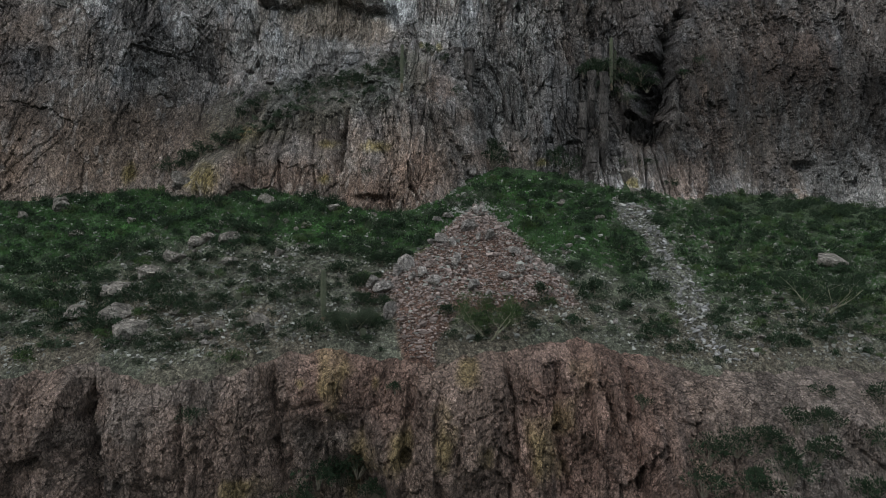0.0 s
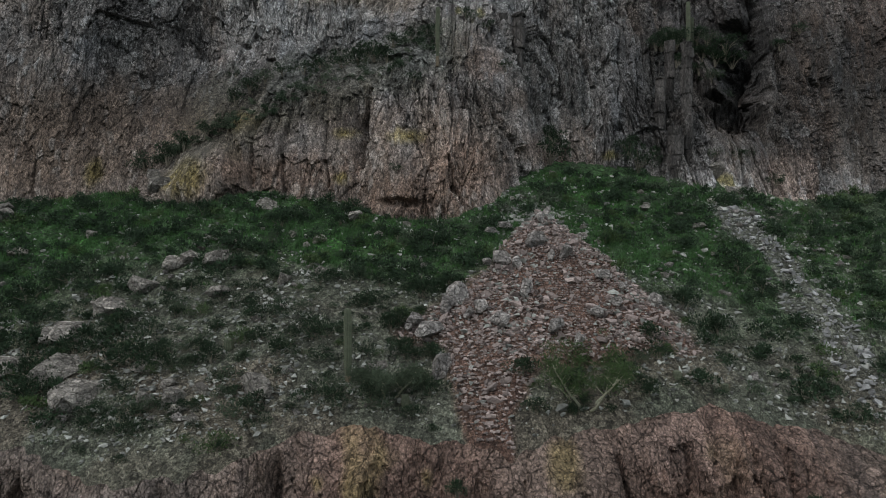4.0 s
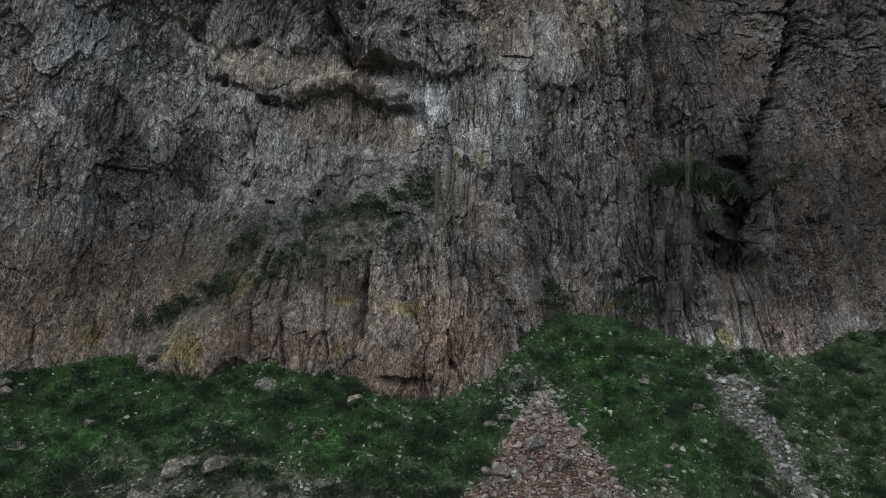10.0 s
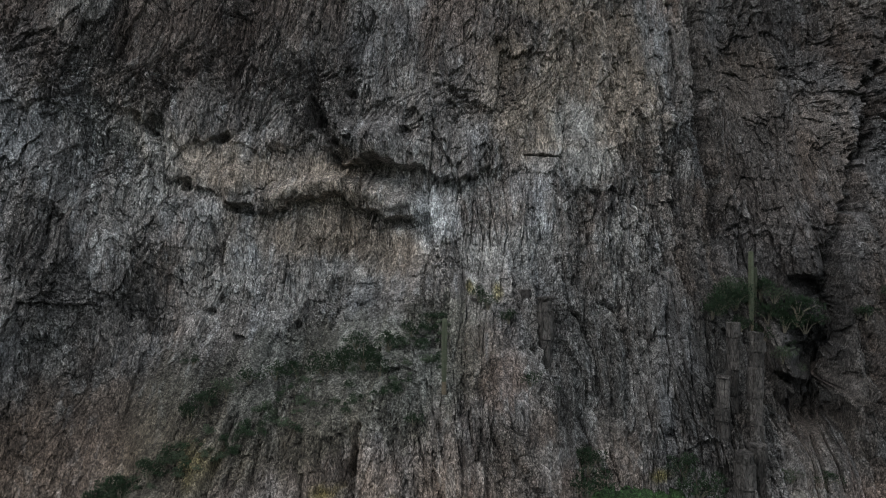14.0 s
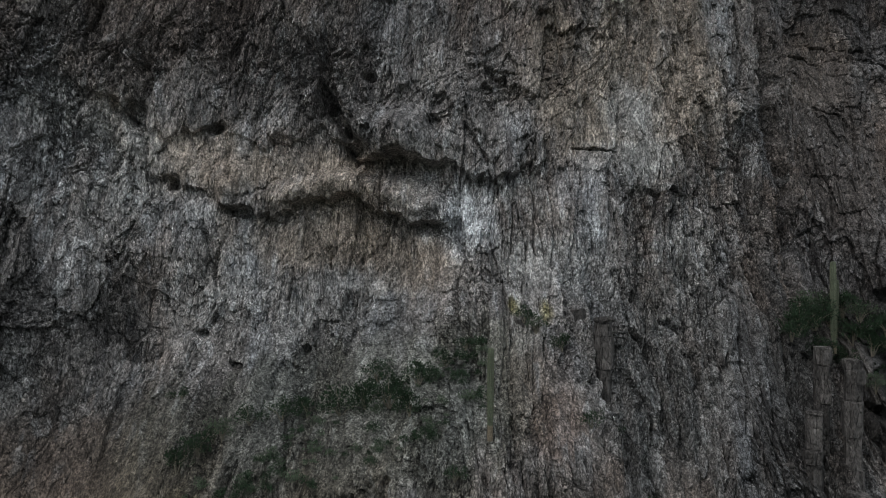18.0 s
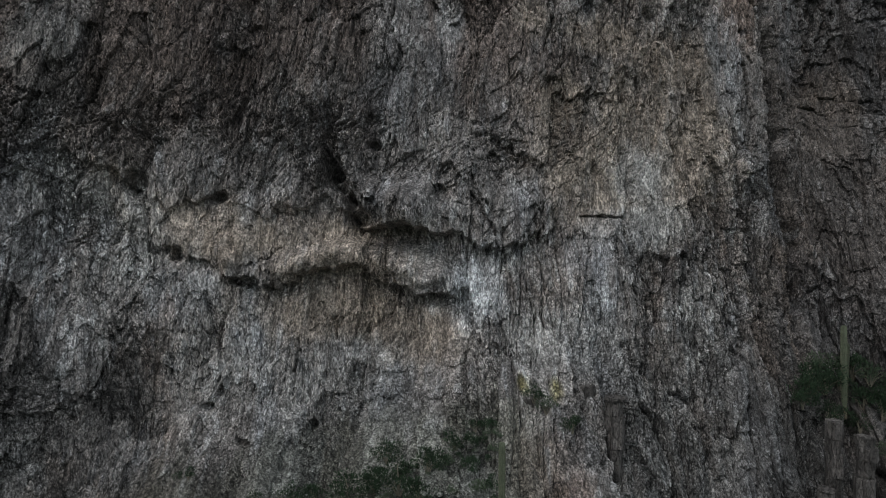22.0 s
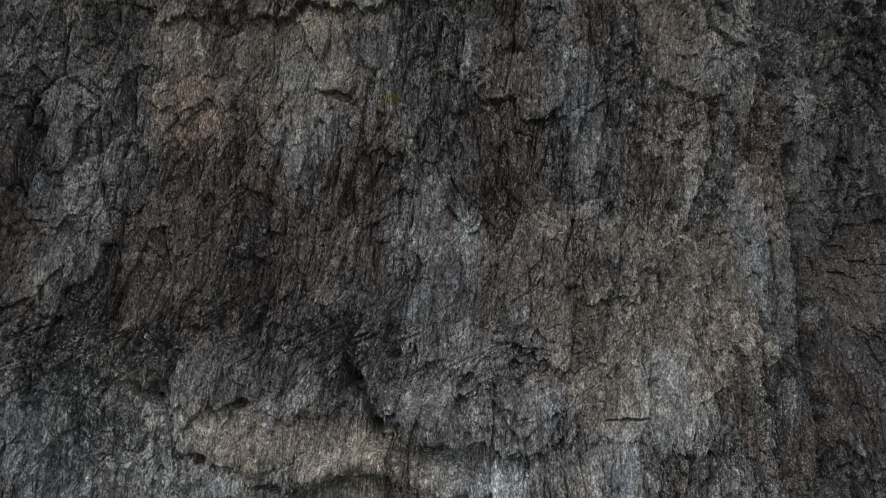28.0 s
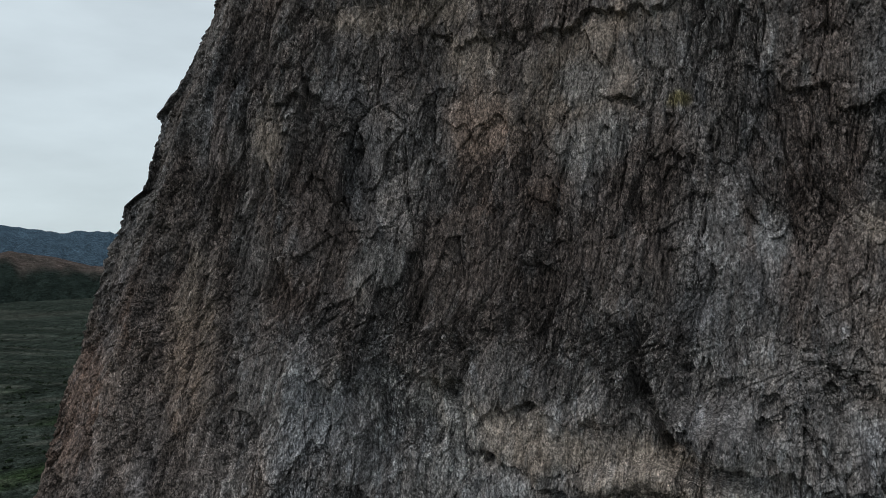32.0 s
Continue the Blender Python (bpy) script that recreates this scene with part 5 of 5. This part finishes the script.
for k, (bx_, by_, wide, tall) in enumerate(((-18.3, 59.7, 2.6, 0.7), (-20.4, 60.0, 1.9, 0.6), (-13.7, 57.5, 1.6, 0.6), (-6.5, 65.1, 1.0, 0.8), (-17.0, 66.5, 1.9, 0.8), (-10.3, 65.5, 2.1, 0.5),
                                    (-37.2, 67.4, 2.7, 0.5), (15, 66.2, 1.4, 0.5), (-33.2, 62.5, 1.9, 0.4), (-28.8, 64, 1.3, 0.6), (-14.4, 63.4, 0.9, 1.1), (-8.4, 63.6, 0.8, 1.0), (-17.5, 57.2, 1.9, 0.6),
                                    (-36.6, 66.6, 2.8, 0.6), (-39.6, 65.2, 1.7, 0.9), (-24.7, 57.2, 2.0, 0.6), (5.3, 73.4, 0.9, 0.6), (-26.6, 55.2, 2.4, 0.5), (-13.2, 49.6, 2.8, 0.6), (-18.0, 61.4, 1.6, 0.6), (-13.1, 61.9, 0.8, 0.8),
                                    (12.1, 71.2, 1.0, 0.7), (11.6, 68.3, 1.3, 0.5), (2.4, 69.0, 0.9, 0.7), (1.5, 68.7, 0.8, 0.7), (3.2, 69.3, 0.7, 0.8), (10.4, 59.8, 0.9, 0.6), (-8.2, 55.2, 0.7, 0.7), (8.7, 65.2, 0.7, 0.7), (-11.2, 67.6, 0.6, 0.8))):
    boulder(k, bx_, by_, wide, tall, turn=k * 47, lean=20 + k % 3 * 5)
for k, (bx_, by_, wide, tall, turn) in enumerate(((-25.6, 55.6, 3.6, 0.4, 50), (-24.0, 57.0, 3.4, 0.4, 55), (-22.6, 58.6, 3.2, 0.45, 50), (-21.2, 60.0, 2.6, 0.5, 60), (-24.6, 52.4, 4.2, 0.4, 45), (-22.4, 50.4, 4.4, 0.4, 40), (-19.6, 52.0, 3.0, 0.35, 50),
                                              (-27.6, 53.0, 3.4, 0.4, 45), (-12.4, 62.8, 1.8, 0.5, 60), (-11.2, 58.6, 2.0, 0.4, 20))):
    boulder(k, bx_, by_, wide, tall, turn, 24, up=-wide * 0.1, label="low bare rock outcrop breaking through the slope")
boulder(3, 36.5, 65.0, 4.6, 0.35, 25, 22, label="large flat grey rock slab lying on the slope")
for k, (bx_, by_, wide, tall) in enumerate(((-18.6, 49.6, 1.7, 0.8), (-17.3, 49.5, 1.9, 0.8), (-16.1, 49.9, 1.2, 0.8), (-16.8, 48.9, 1.3, 0.7), (-18.0, 50.6, 1.5, 0.6))):
    boulder(k + 2, bx_, by_, wide, tall, k * 70, 10, label="stacked brown boulder at the edge of the bluff")
for k, (bx_, bz_, wide, tall) in enumerate(((20.2, 48.6, 2.6, 1.0), (20.6, 46.4, 3.2, 0.8), (23.1, 45.8, 2.8, 0.8), (18.8, 46.2, 2.0, 0.8), (24.6, 44.9, 2.2, 0.8), (-27.6, 48.2, 2.4, 0.8), (-26.2, 47.2, 2.6, 0.9))):
    boulder(k + 1, bx_, on_cliff(bx_, bz_) - 0.2, wide, tall, k * 60, 8, z=bz_ - 0.5, label="blocky lichen-spotted rock at the cliff foot")
for k, (bx_, by_, wide, tall) in enumerate(((2.3, 60.5, 1.4, 1.0), (4.0, 59.4, 1.1, 0.9), (0.9, 56.3, 1.4, 0.8), (-0.2, 59.0, 1.2, 1.0), (-3.0, 56.0, 1.7, 0.9), (-1.7, 54.7, 1.1, 0.9), (-0.7, 53.4, 1.3, 0.7),
                                    (-4.5, 53.1, 1.7, 0.6), (-5.5, 54.1, 1.5, 0.6), (-3.9, 55.3, 1.5, 0.7), (5.9, 57.5, 1.0, 0.8), (0.8, 58.6, 0.9, 0.8), (6.2, 55.1, 0.9, 0.7), (8.7, 56.2, 0.9, 1.1), (2.4, 52.8, 1.1, 0.9),
                                    (-2.4, 54.3, 0.8, 0.8), (2.9, 59.1, 0.8, 0.9), (0.4, 63.5, 1.0, 0.6), (3.1, 64.3, 0.9, 0.9), (5.7, 62.7, 0.9, 0.6), (4.8, 54.1, 0.9, 0.7), (7.0, 56.5, 0.8, 0.7), (3.4, 52.0, 1.0, 0.7), (3.6, 65.8, 0.8, 0.8), (-0.6, 63.0, 0.8, 0.7))):
    boulder(k, bx_, by_, wide * 1.35, tall, k * 53, 15 + k % 4 * 4, up=0.25, mat=PALE, label="pale broken boulder in the red rubble fan")
boulder(5, -3.9, 51.0, 1.5, 1.5, 20, 12, up=0.3, mat=PALE, label="tall pale split boulder standing beside the rubble fan")

# ---- free-standing rock columns of the cliff ----
cliff = bpy.data.objects["cliff"]


def rock_column(x, low_, high_, wide, out, seed):
    """A jointed column of the cliff: stacked blocks that step in and out, with a broken top."""
    rnd = random.Random(seed)
    bm = bmesh.new()
    z_, r_ = low_, wide / 2
    while z_ < high_:
        tall = min(rnd.uniform(0.7, 2.4), high_ - z_ + 0.1)
        w, dx, dy = r_ * rnd.uniform(0.85, 1.1), rnd.uniform(-0.08, 0.08), rnd.uniform(-0.12, 0.12)
        rings = []
        for h in (0.0, 0.08, tall - 0.06, tall):
            k = 0.9 if h in (0.0, tall) else 1.0
            rings.append([bm.verts.new((x + dx + w * k * math.cos(a) * rnd.uniform(0.9, 1.1), dy + w * 1.2 * k * math.sin(a) * rnd.uniform(0.9, 1.1), z_ + h + rnd.uniform(-0.05, 0.05))) for a in (0.3, 1.2, 2.3, 3.3, 4.2, 5.1, 5.8)])
        for a_, b_ in zip(rings, rings[1:]):
            for k in range(7):
                bm.faces.new((a_[k - 1], a_[k], b_[k], b_[k - 1]))
        bm.faces.new(rings[-1])
        z_ += tall
    y_ = min(on_cliff(x, low_ + 1), on_cliff(x, (low_ + high_) / 2), on_cliff(x, high_ - 1))
    ob = part("rock_column", bm, COLUMN, cliff)
    ob.matrix_world = pose(0, y_ - out + 1.75, 0)


for k, (x_, low_, high_, wide) in enumerate(((15.6, 49.5, 57.2, 1.3), (16.9, 50.2, 59.8, 1.2), (18.0, 50.6, 60.6, 1.1), (14.3, 49.0, 55.0, 1.2),
                                          (1.6, 58.6, 62.8, 1.0), (2.9, 57.4, 62.0, 1.1), (-2.2, 59.8, 63.6, 0.9), (13.2, 47.4, 52.6, 1.1), (16.2, 46.6, 51.4, 1.2), (17.6, 46.8, 52.2, 1.1))):
    rock_column(x_, low_ + 1.5 * math.sin(k * 2.1), high_ + 1.1 * math.sin(k * 1.7), wide * (0.85 + 0.35 * math.sin(k * 2.9) ** 2), -0.2, 900 + k)

# ---- trees and shrubs ----
palo_verde("palo_verde_tree", 5, 2.7, 2.6, FRESH, "spreading green desert tree with pale bare limbs at the bluff edge", (3.2, 49.4, on_hill(3.2, 49.4) - 0.2))
palo_verde("palo_verde_tree", 9, 4.0, 3.4, LEAF, "large dark green desert tree on the scrub slope", (31.4, 57.2, on_hill(31.4, 57.2) - 0.2))
palo_verde("palo_verde_tree", 14, 1.8, 1.6, SAGE, "small grey-green desert tree beside the rubble fan", (-6.6, 50.2, on_hill(-6.6, 50.2) - 0.2))

KINDS = [shrub(20 + k, LEAF, "dense dark green desert shrub on the stony slope", 1.0, 0.75 + 0.1 * (k % 3)) for k in range(5)]
KINDS += [shrub(30 + k, SAGE, "open grey-green desert shrub on the stony slope", 0.9, 0.8, 44, 0.065) for k in range(2)]
KINDS += [shrub(40 + k, FRESH, "fresh green leafy shrub in the grass", 0.95, 0.6, 54, 0.06) for k in range(2)]
first_use = [True] * len(KINDS)


def plant(kind, x, y, z, size, turn):
    m = pose(x, y, z, 0, 0, turn) @ Matrix.Diagonal((size, size, size, 1))
    if first_use[kind]:
        first_use[kind] = False
        KINDS[kind].matrix_world = m
        return KINDS[kind]
    made = copy_thing(KINDS[kind], m)
    made.scale = (size, size, size)
    return made


def clear_of_stones(x, y):
    return field("fan", x, y) < 0.35 and field("scree", x, y) < 0.4


spots, rest = [], []
for gx_ in np.arange(-62, 56, 1.0):
    for gy_ in np.arange(45, 87, 1.25):
        x_, y_ = gx_ + rng.uniform(-0.8, 0.8), gy_ + rng.uniform(-0.8, 0.8)
        if y_ < rim_at(x_) + 0.5 or y_ > field("wall", x_, y_) - 0.8 or not clear_of_stones(x_, y_):
            continue
        thick = 0.94 + 0.5 * vnoise(np.array([x_ * 0.16]), np.array([y_ * 0.16]), 77)[0] + 0.2 * (y_ > 65) + 0.25 * (x_ > 18) + 0.3 * (x_ < -15)
        if rng.random() > thick:
            continue
        size = rng.choice((0.45, 0.5, 0.6, 0.7, 0.8, 0.95, 1.1))
        kind = rng.choice((0, 1, 2, 3, 4, 0, 1, 2, 3, 4, 5, 6, 7, 8))
        near = -22 < x_ < 22 and (y_ < 58 or rng.random() < 0.15)
        (spots if near and len(spots) < 176 else rest).append((x_, y_, kind, size, rng.uniform(0, 360)))
for x_, y_, kind, size, turn in spots:
    plant(kind, x_, y_, on_hill(x_, y_) - 0.05, size, turn)
# larger dark shrubs that stand out
for x_, y_, size in ((-21, 52.6, 1.7), (-20, 51.8, 1.4), (-32, 57.2, 1.9), (-30, 58.4, 1.7), (-28, 59.6, 1.6), (-33.5, 54.8, 1.5), (16.2, 62.0, 1.6), (17.0, 60.4, 1.3), (10.8, 57.2, 1.3), (12.2, 55.6, 1.3),
                     (7.6, 53.2, 1.2), (-5.2, 57.6, 1.3), (-5.9, 52.4, 1.2), (-6.4, 54.6, 1.2), (0.2, 50.2, 1.1), (5.4, 51.0, 1.1), (-4.6, 62.2, 1.4), (-10.8, 66.6, 1.3), (-21.5, 65.8, 1.5), (-26.2, 52.4, 1.6), (-24.4, 53.6, 1.4), (-27.6, 54.6, 1.7), (-22.8, 55.2, 1.3), (-29.0, 52.0, 1.6), (-25.4, 50.6, 1.4), (-30.6, 55.6, 1.7)):
    plant(rng.randrange(5), x_, y_, on_hill(x_, y_) - 0.05, size, rng.uniform(0, 360))
# shrubs at the cliff foot and on its ledges
for x_, z_, size in ((5.3, 49.8, 1.6), (5.6, 51.2, 1.3), (13.2, 49.2, 1.7), (12.6, 50.6, 1.2), (-26.6, 49.4, 1.3), (-25.2, 50.4, 1.2), (-23.6, 51.6, 1.0), (-28.6, 48.8, 1.2), (-22.4, 52.6, 0.8), (-21.8, 54.8, 1.0), (-20.6, 55.8, 1.1),
                     (-19.2, 56.6, 1.0), (-17.8, 57.4, 0.8), (-16.0, 57.6, 0.9), (-14.4, 57.8, 1.0), (-12.6, 58.0, 1.2), (-11.2, 58.4, 1.2), (-9.8, 58.6, 1.3), (-8.6, 58.2, 1.1), (-8.2, 59.6, 1.0), (-6.6, 60.6, 0.8), (-10.6, 59.6, 0.9),
                     (-5.4, 61.4, 0.6), (-1.2, 62.4, 0.8), (-1.9, 63.0, 0.7), (0.2, 61.4, 0.7), (1.5, 57.4, 0.7), (16.6, 61.6, 1.3), (19.4, 62.6, 1.5), (20.6, 61.4, 1.2), (22.2, 62.8, 1.2), (24.6, 61.0, 1.6), (23.6, 61.8, 1.8), (21.6, 62.2, 1.8), (19.2, 61.6, 1.8), (17.6, 62.6, 1.6), (21.2, 59.2, 1.2), (17.4, 61.8, 1.5), (18.4, 62.0, 1.7), (18.9, 60.8, 1.4), (21.8, 61.6, 1.5), (22.8, 61.0, 1.5), (23.8, 60.2, 1.2), (24.4, 61.6, 1.0),
                     (22.4, 59.4, 1.4), (21.6, 57.6, 1.2), (23.2, 56.4, 1.2), (28.4, 61.2, 0.9), (30.4, 62.8, 0.8), (-23.0, 58.0, 0.6), (-7.4, 48.0, 0.5), (3.0, 56.6, 0.6), (20.0, 50.4, 1.0), (22.4, 49.6, 1.1), (24.8, 48.4, 0.9), (-6.2, 55.6, 0.6)):
    if 15 < x_ < 26:
        z_, size = z_ + rng.uniform(-0.9, 0.5), size * 0.85
    y_ = on_cliff(x_, z_)
    plant(rng.choice((0, 1, 2, 3, 4, 5)), x_, y_ - 0.4 * size, z_ - 0.1, size * 1.2, rng.uniform(0, 360))
ledge_plants = []
for _ in range(150):
    t_ = rng.random()
    x_, z_ = -28 + 24 * t_, 49.6 + 11.4 * t_ ** 0.9 + rng.uniform(-2.6, 0.8) * (0.5 + t_ * 0.6)
    ledge_plants.append((x_, on_cliff(x_, z_) - 0.15, z_, 0.24 + 0.5 * rng.random() ** 1.6, rng.uniform(0, 6.28), 0.0))
# shrubs on the bluff
for x_, z_, size in ((-8.6, 24.6, 1.9), (-7.2, 24.2, 1.6), (-9.8, 23.4, 1.6), (-16.2, 29.6, 1.0), (19.5, 25.5, 2.0), (21.5, 26.5, 1.8), (24.0, 27.5, 1.6), (22.0, 24.0, 2.0), (26.5, 25.2, 1.8), (18.0, 23.5, 1.7), (20.6, 28.4, 1.2), (28.5, 28.0, 1.4), (-33.5, 29, 1.8), (-32.0, 26, 1.8), (-35, 31, 1.4),
                     (-3.2, 31.2, 0.8), (13.5, 30.0, 0.8), (26.5, 30.5, 1.0), (31, 30, 1.4), (24.5, 22.5, 1.8), (29.5, 24, 1.6), (17.4, 27.0, 1.5), (19.0, 27.6, 1.6), (23.0, 29.0, 1.4), (25.2, 29.0, 1.5), (16.4, 25.4, 1.7), (21.4, 28.0, 1.3), (-6.0, 25.0, 1.9), (-4.6, 23.6, 1.6)):
    y_ = on_bluff(x_, z_)
    plant(rng.randrange(5), x_, y_ - 0.75, z_ - 0.3, size, rng.uniform(0, 360))


def loose_mesh(ob):
    me = ob.children[0].data
    v = np.empty(len(me.vertices) * 3)
    me.vertices.foreach_get("co", v)
    f = np.empty(len(me.loops), np.int32)
    me.loops.foreach_get("vertex_index", f)
    return v.reshape(-1, 3), f.reshape(-1, 3)


LEAFY = []
for ob in KINDS:
    v, f = loose_mesh(ob)
    keep = f[::3]
    middle = v[keep].mean(1, keepdims=True)
    grown = middle + (v[keep] - middle) * 1.6
    LEAFY.append((grown.reshape(-1, 3), np.arange(keep.size, dtype=np.int32).reshape(-1, 3)))
for name, kinds, mat, label in (("dark_scrub", (0, 1, 2, 3, 4), LEAF, "dark green desert scrub over the slopes"), ("grey_scrub", (5, 6), SAGE, "grey-green low scrub over the slopes"),
                                ("green_scrub", (7, 8), FRESH, "fresh green low scrub over the slopes")):
    here = [(x_, y_, on_hill(x_, y_) - 0.05, size, radians(turn), 0.0) for x_, y_, kind, size, turn in rest if kind in kinds]
    tagged(strewn(name, [LEAFY[k] for k in kinds], here, mat), label, "scrub", kind="stuff")

for k, (name, kinds, mat) in enumerate((("ledge_scrub", (0, 2, 4), LEAF), ("ledge_sage", (5, 6), SAGE))):
    tagged(strewn(name, [LEAFY[q] for q in kinds], ledge_plants[k::2], mat), "small scrub rooted along the slanting cliff ledge", "scrub", kind="stuff")

# ---- rubble, scree, loose stones and grass ----
rubble = tagged(new("rubble_fan"), "fan of freshly broken reddish brown rubble on the slope", "rubble")
PIECES = []
for k in range(8):
    me = bpy.data.meshes.new("stone")
    b_ = rock_mesh(500 + k, 9, (1, 0.72, 0.58))
    b_.to_mesh(me)
    b_.free()
    me.materials.append(STONE)
    PIECES.append(me)
SMALL = [mesh_of(rock_mesh(520 + k, 7, (1, 0.74, 0.6))) for k in range(9)]
count, grit = 0, []
while len(grit) < 9500:
    x_, y_ = rng.uniform(-8, 13), rng.uniform(46.5, 70)
    if y_ < rim_at(x_) + 0.2 or field("fan", x_, y_) < rng.uniform(0.3, 0.8):
        continue
    z_ = on_hill(x_, y_)
    if count < 300 and y_ < 66 and rng.random() < 0.1:
        s = rng.choice((0.18, 0.22, 0.26, 0.3, 0.36, 0.44))
        ob = new("stone", PIECES[count % 8])
        ob.parent = rubble
        ob.matrix_world = pose(x_, y_, z_ + s * 0.25, rng.uniform(-30, 40), rng.uniform(-30, 30), rng.uniform(0, 360)) @ Matrix.Diagonal((s, s, s, 1))
        count += 1
    else:
        s = 0.06 + 0.17 * rng.random() ** 2.2 * (0.5 + 0.5 * min(1.0, abs(x_ - 3.5) / 3.0 + (y_ > 60)))
        grit.append((x_, y_, z_ + s * 0.2, s, rng.uniform(0, 6.28), rng.uniform(-0.6, 0.6)))
ob = strewn("loose_rubble", SMALL, grit, STONE)
ob.parent = rubble
tagged(ob, "small broken reddish rubble", kind="stuff")

spill = []
while len(spill) < 620:
    x_, y_ = rng.uniform(15, 25), rng.uniform(50, 71)
    if field("scree", x_, y_) < rng.uniform(0.05, 0.95):
        continue
    s = rng.choice((0.08, 0.1, 0.14, 0.18, 0.26, 0.36))
    spill.append((x_, y_, on_hill(x_, y_) + s * 0.2, s, rng.uniform(0, 6.28), rng.uniform(-0.5, 0.5)))
tagged(strewn("scree", SMALL, spill, SCREE), "narrow run of loose grey scree stones", "scree", kind="stuff")

strew = []
while len(strew) < 19000:
    x_, y_ = rng.uniform(-52, 50), rng.uniform(47, 74)
    if y_ < rim_at(x_) + 0.3 or y_ > field("wall", x_, y_) or rng.random() < 0.55 * field("meadow", x_, y_):
        continue
    if rng.random() > 0.35 + 1.1 * field("stony", x_, y_):
        continue
    s = 0.06 + 0.2 * rng.random() ** 2.6 + (0.25 * rng.random() if rng.random() < 0.05 else 0)
    strew.append((x_, y_, on_hill(x_, y_) + s * 0.2, s, rng.uniform(0, 6.28), rng.uniform(-0.5, 0.5)))
for _ in range(700):
    x_, y_ = rng.gauss(2.9, 1.7), rng.gauss(66.6, 1.5)
    s = 0.1 + 0.3 * rng.random() ** 2.4
    strew.append((x_, y_, on_hill(x_, y_) + s * 0.2, s, rng.uniform(0, 6.28), rng.uniform(-0.5, 0.5)))
tagged(strewn("scattered_stones", SMALL, strew, GREYSTONE), "loose grey stones scattered over the slope", "stones", kind="stuff")


LOOSE = []
for k in range(8):
    me = bpy.data.meshes.new("loose_stone")
    b_ = cracked(rock_mesh(540 + k, 12, (1, 0.75, 0.6)), k, 1, 0.1)
    b_.to_mesh(me)
    b_.free()
    me.materials.append(PALE if k % 3 else BOULDER)
    LOOSE.append(me)
count = 0
while count < 240:
    x_, y_ = rng.uniform(-34, 34), rng.uniform(48, 72)
    if y_ < rim_at(x_) + 0.4 or y_ > field("wall", x_, y_) - 0.5 or field("fan", x_, y_) > 0.3 or rng.random() > 0.2 + field("stony", x_, y_):
        continue
    s = 0.2 + 0.32 * rng.random() ** 2
    ob = tagged(new("loose_stone", LOOSE[count % 8]), "loose pale grey stone lying on the stony slope", "stone", "loose stones")
    ob.matrix_world = pose(x_, y_, on_hill(x_, y_) + s * 0.2, rng.uniform(-15, 30), rng.uniform(-15, 15), rng.uniform(0, 360)) @ Matrix.Diagonal((s, s, s, 1))
    count += 1


def tuft(seed):
    rnd = random.Random(seed)
    bm = bmesh.new()
    for _ in range(16):
        p = Vector((rnd.gauss(0, 0.3), rnd.gauss(0, 0.3), -0.05))
        w = Vector((rnd.gauss(0, 1), rnd.gauss(0, 1), 0)).normalized() * 0.06
        bm.faces.new([bm.verts.new(q) for q in (p - w, p + w, p + Vector((rnd.gauss(0, 0.25), rnd.gauss(0, 0.25), rnd.uniform(0.5, 1.1))))])
    return mesh_of(bm)


TUFTS = [tuft(600 + k) for k in range(5)]
turf = []
while len(turf) < 7500:
    x_, y_ = rng.uniform(-52, 46), rng.uniform(50, 74)
    if y_ > field("wall", x_, y_) or field("meadow", x_, y_) < rng.uniform(0.15, 0.9):
        continue
    turf.append((x_, y_, on_hill(x_, y_), rng.uniform(0.2, 0.5), rng.uniform(0, 6.28), 0.0))
tagged(strewn("grass", TUFTS, turf, BLADE), "short dark green grass between the shrubs", "grass", kind="stuff")

bushes = []
for _ in range(5200):
    far_ = 150 + 900 * rng.random() ** 1.4
    a_ = radians(rng.uniform(40, 80))
    x_, y_ = -7 - far_ * math.sin(a_), 37 + far_ * math.cos(a_)
    if x_ < -85 or y_ > 130:
        bushes.append((x_, y_, ground_at(x_, y_) - 0.3, 0.6 + 1.5 * rng.random() ** 2, rng.uniform(0, 6.28), 0.0))
tagged(strewn("valley_scrub", [clump(700 + k) for k in range(5)], bushes, SCRUB), "dark desert scrub on the valley floor", "scrub", kind="stuff")
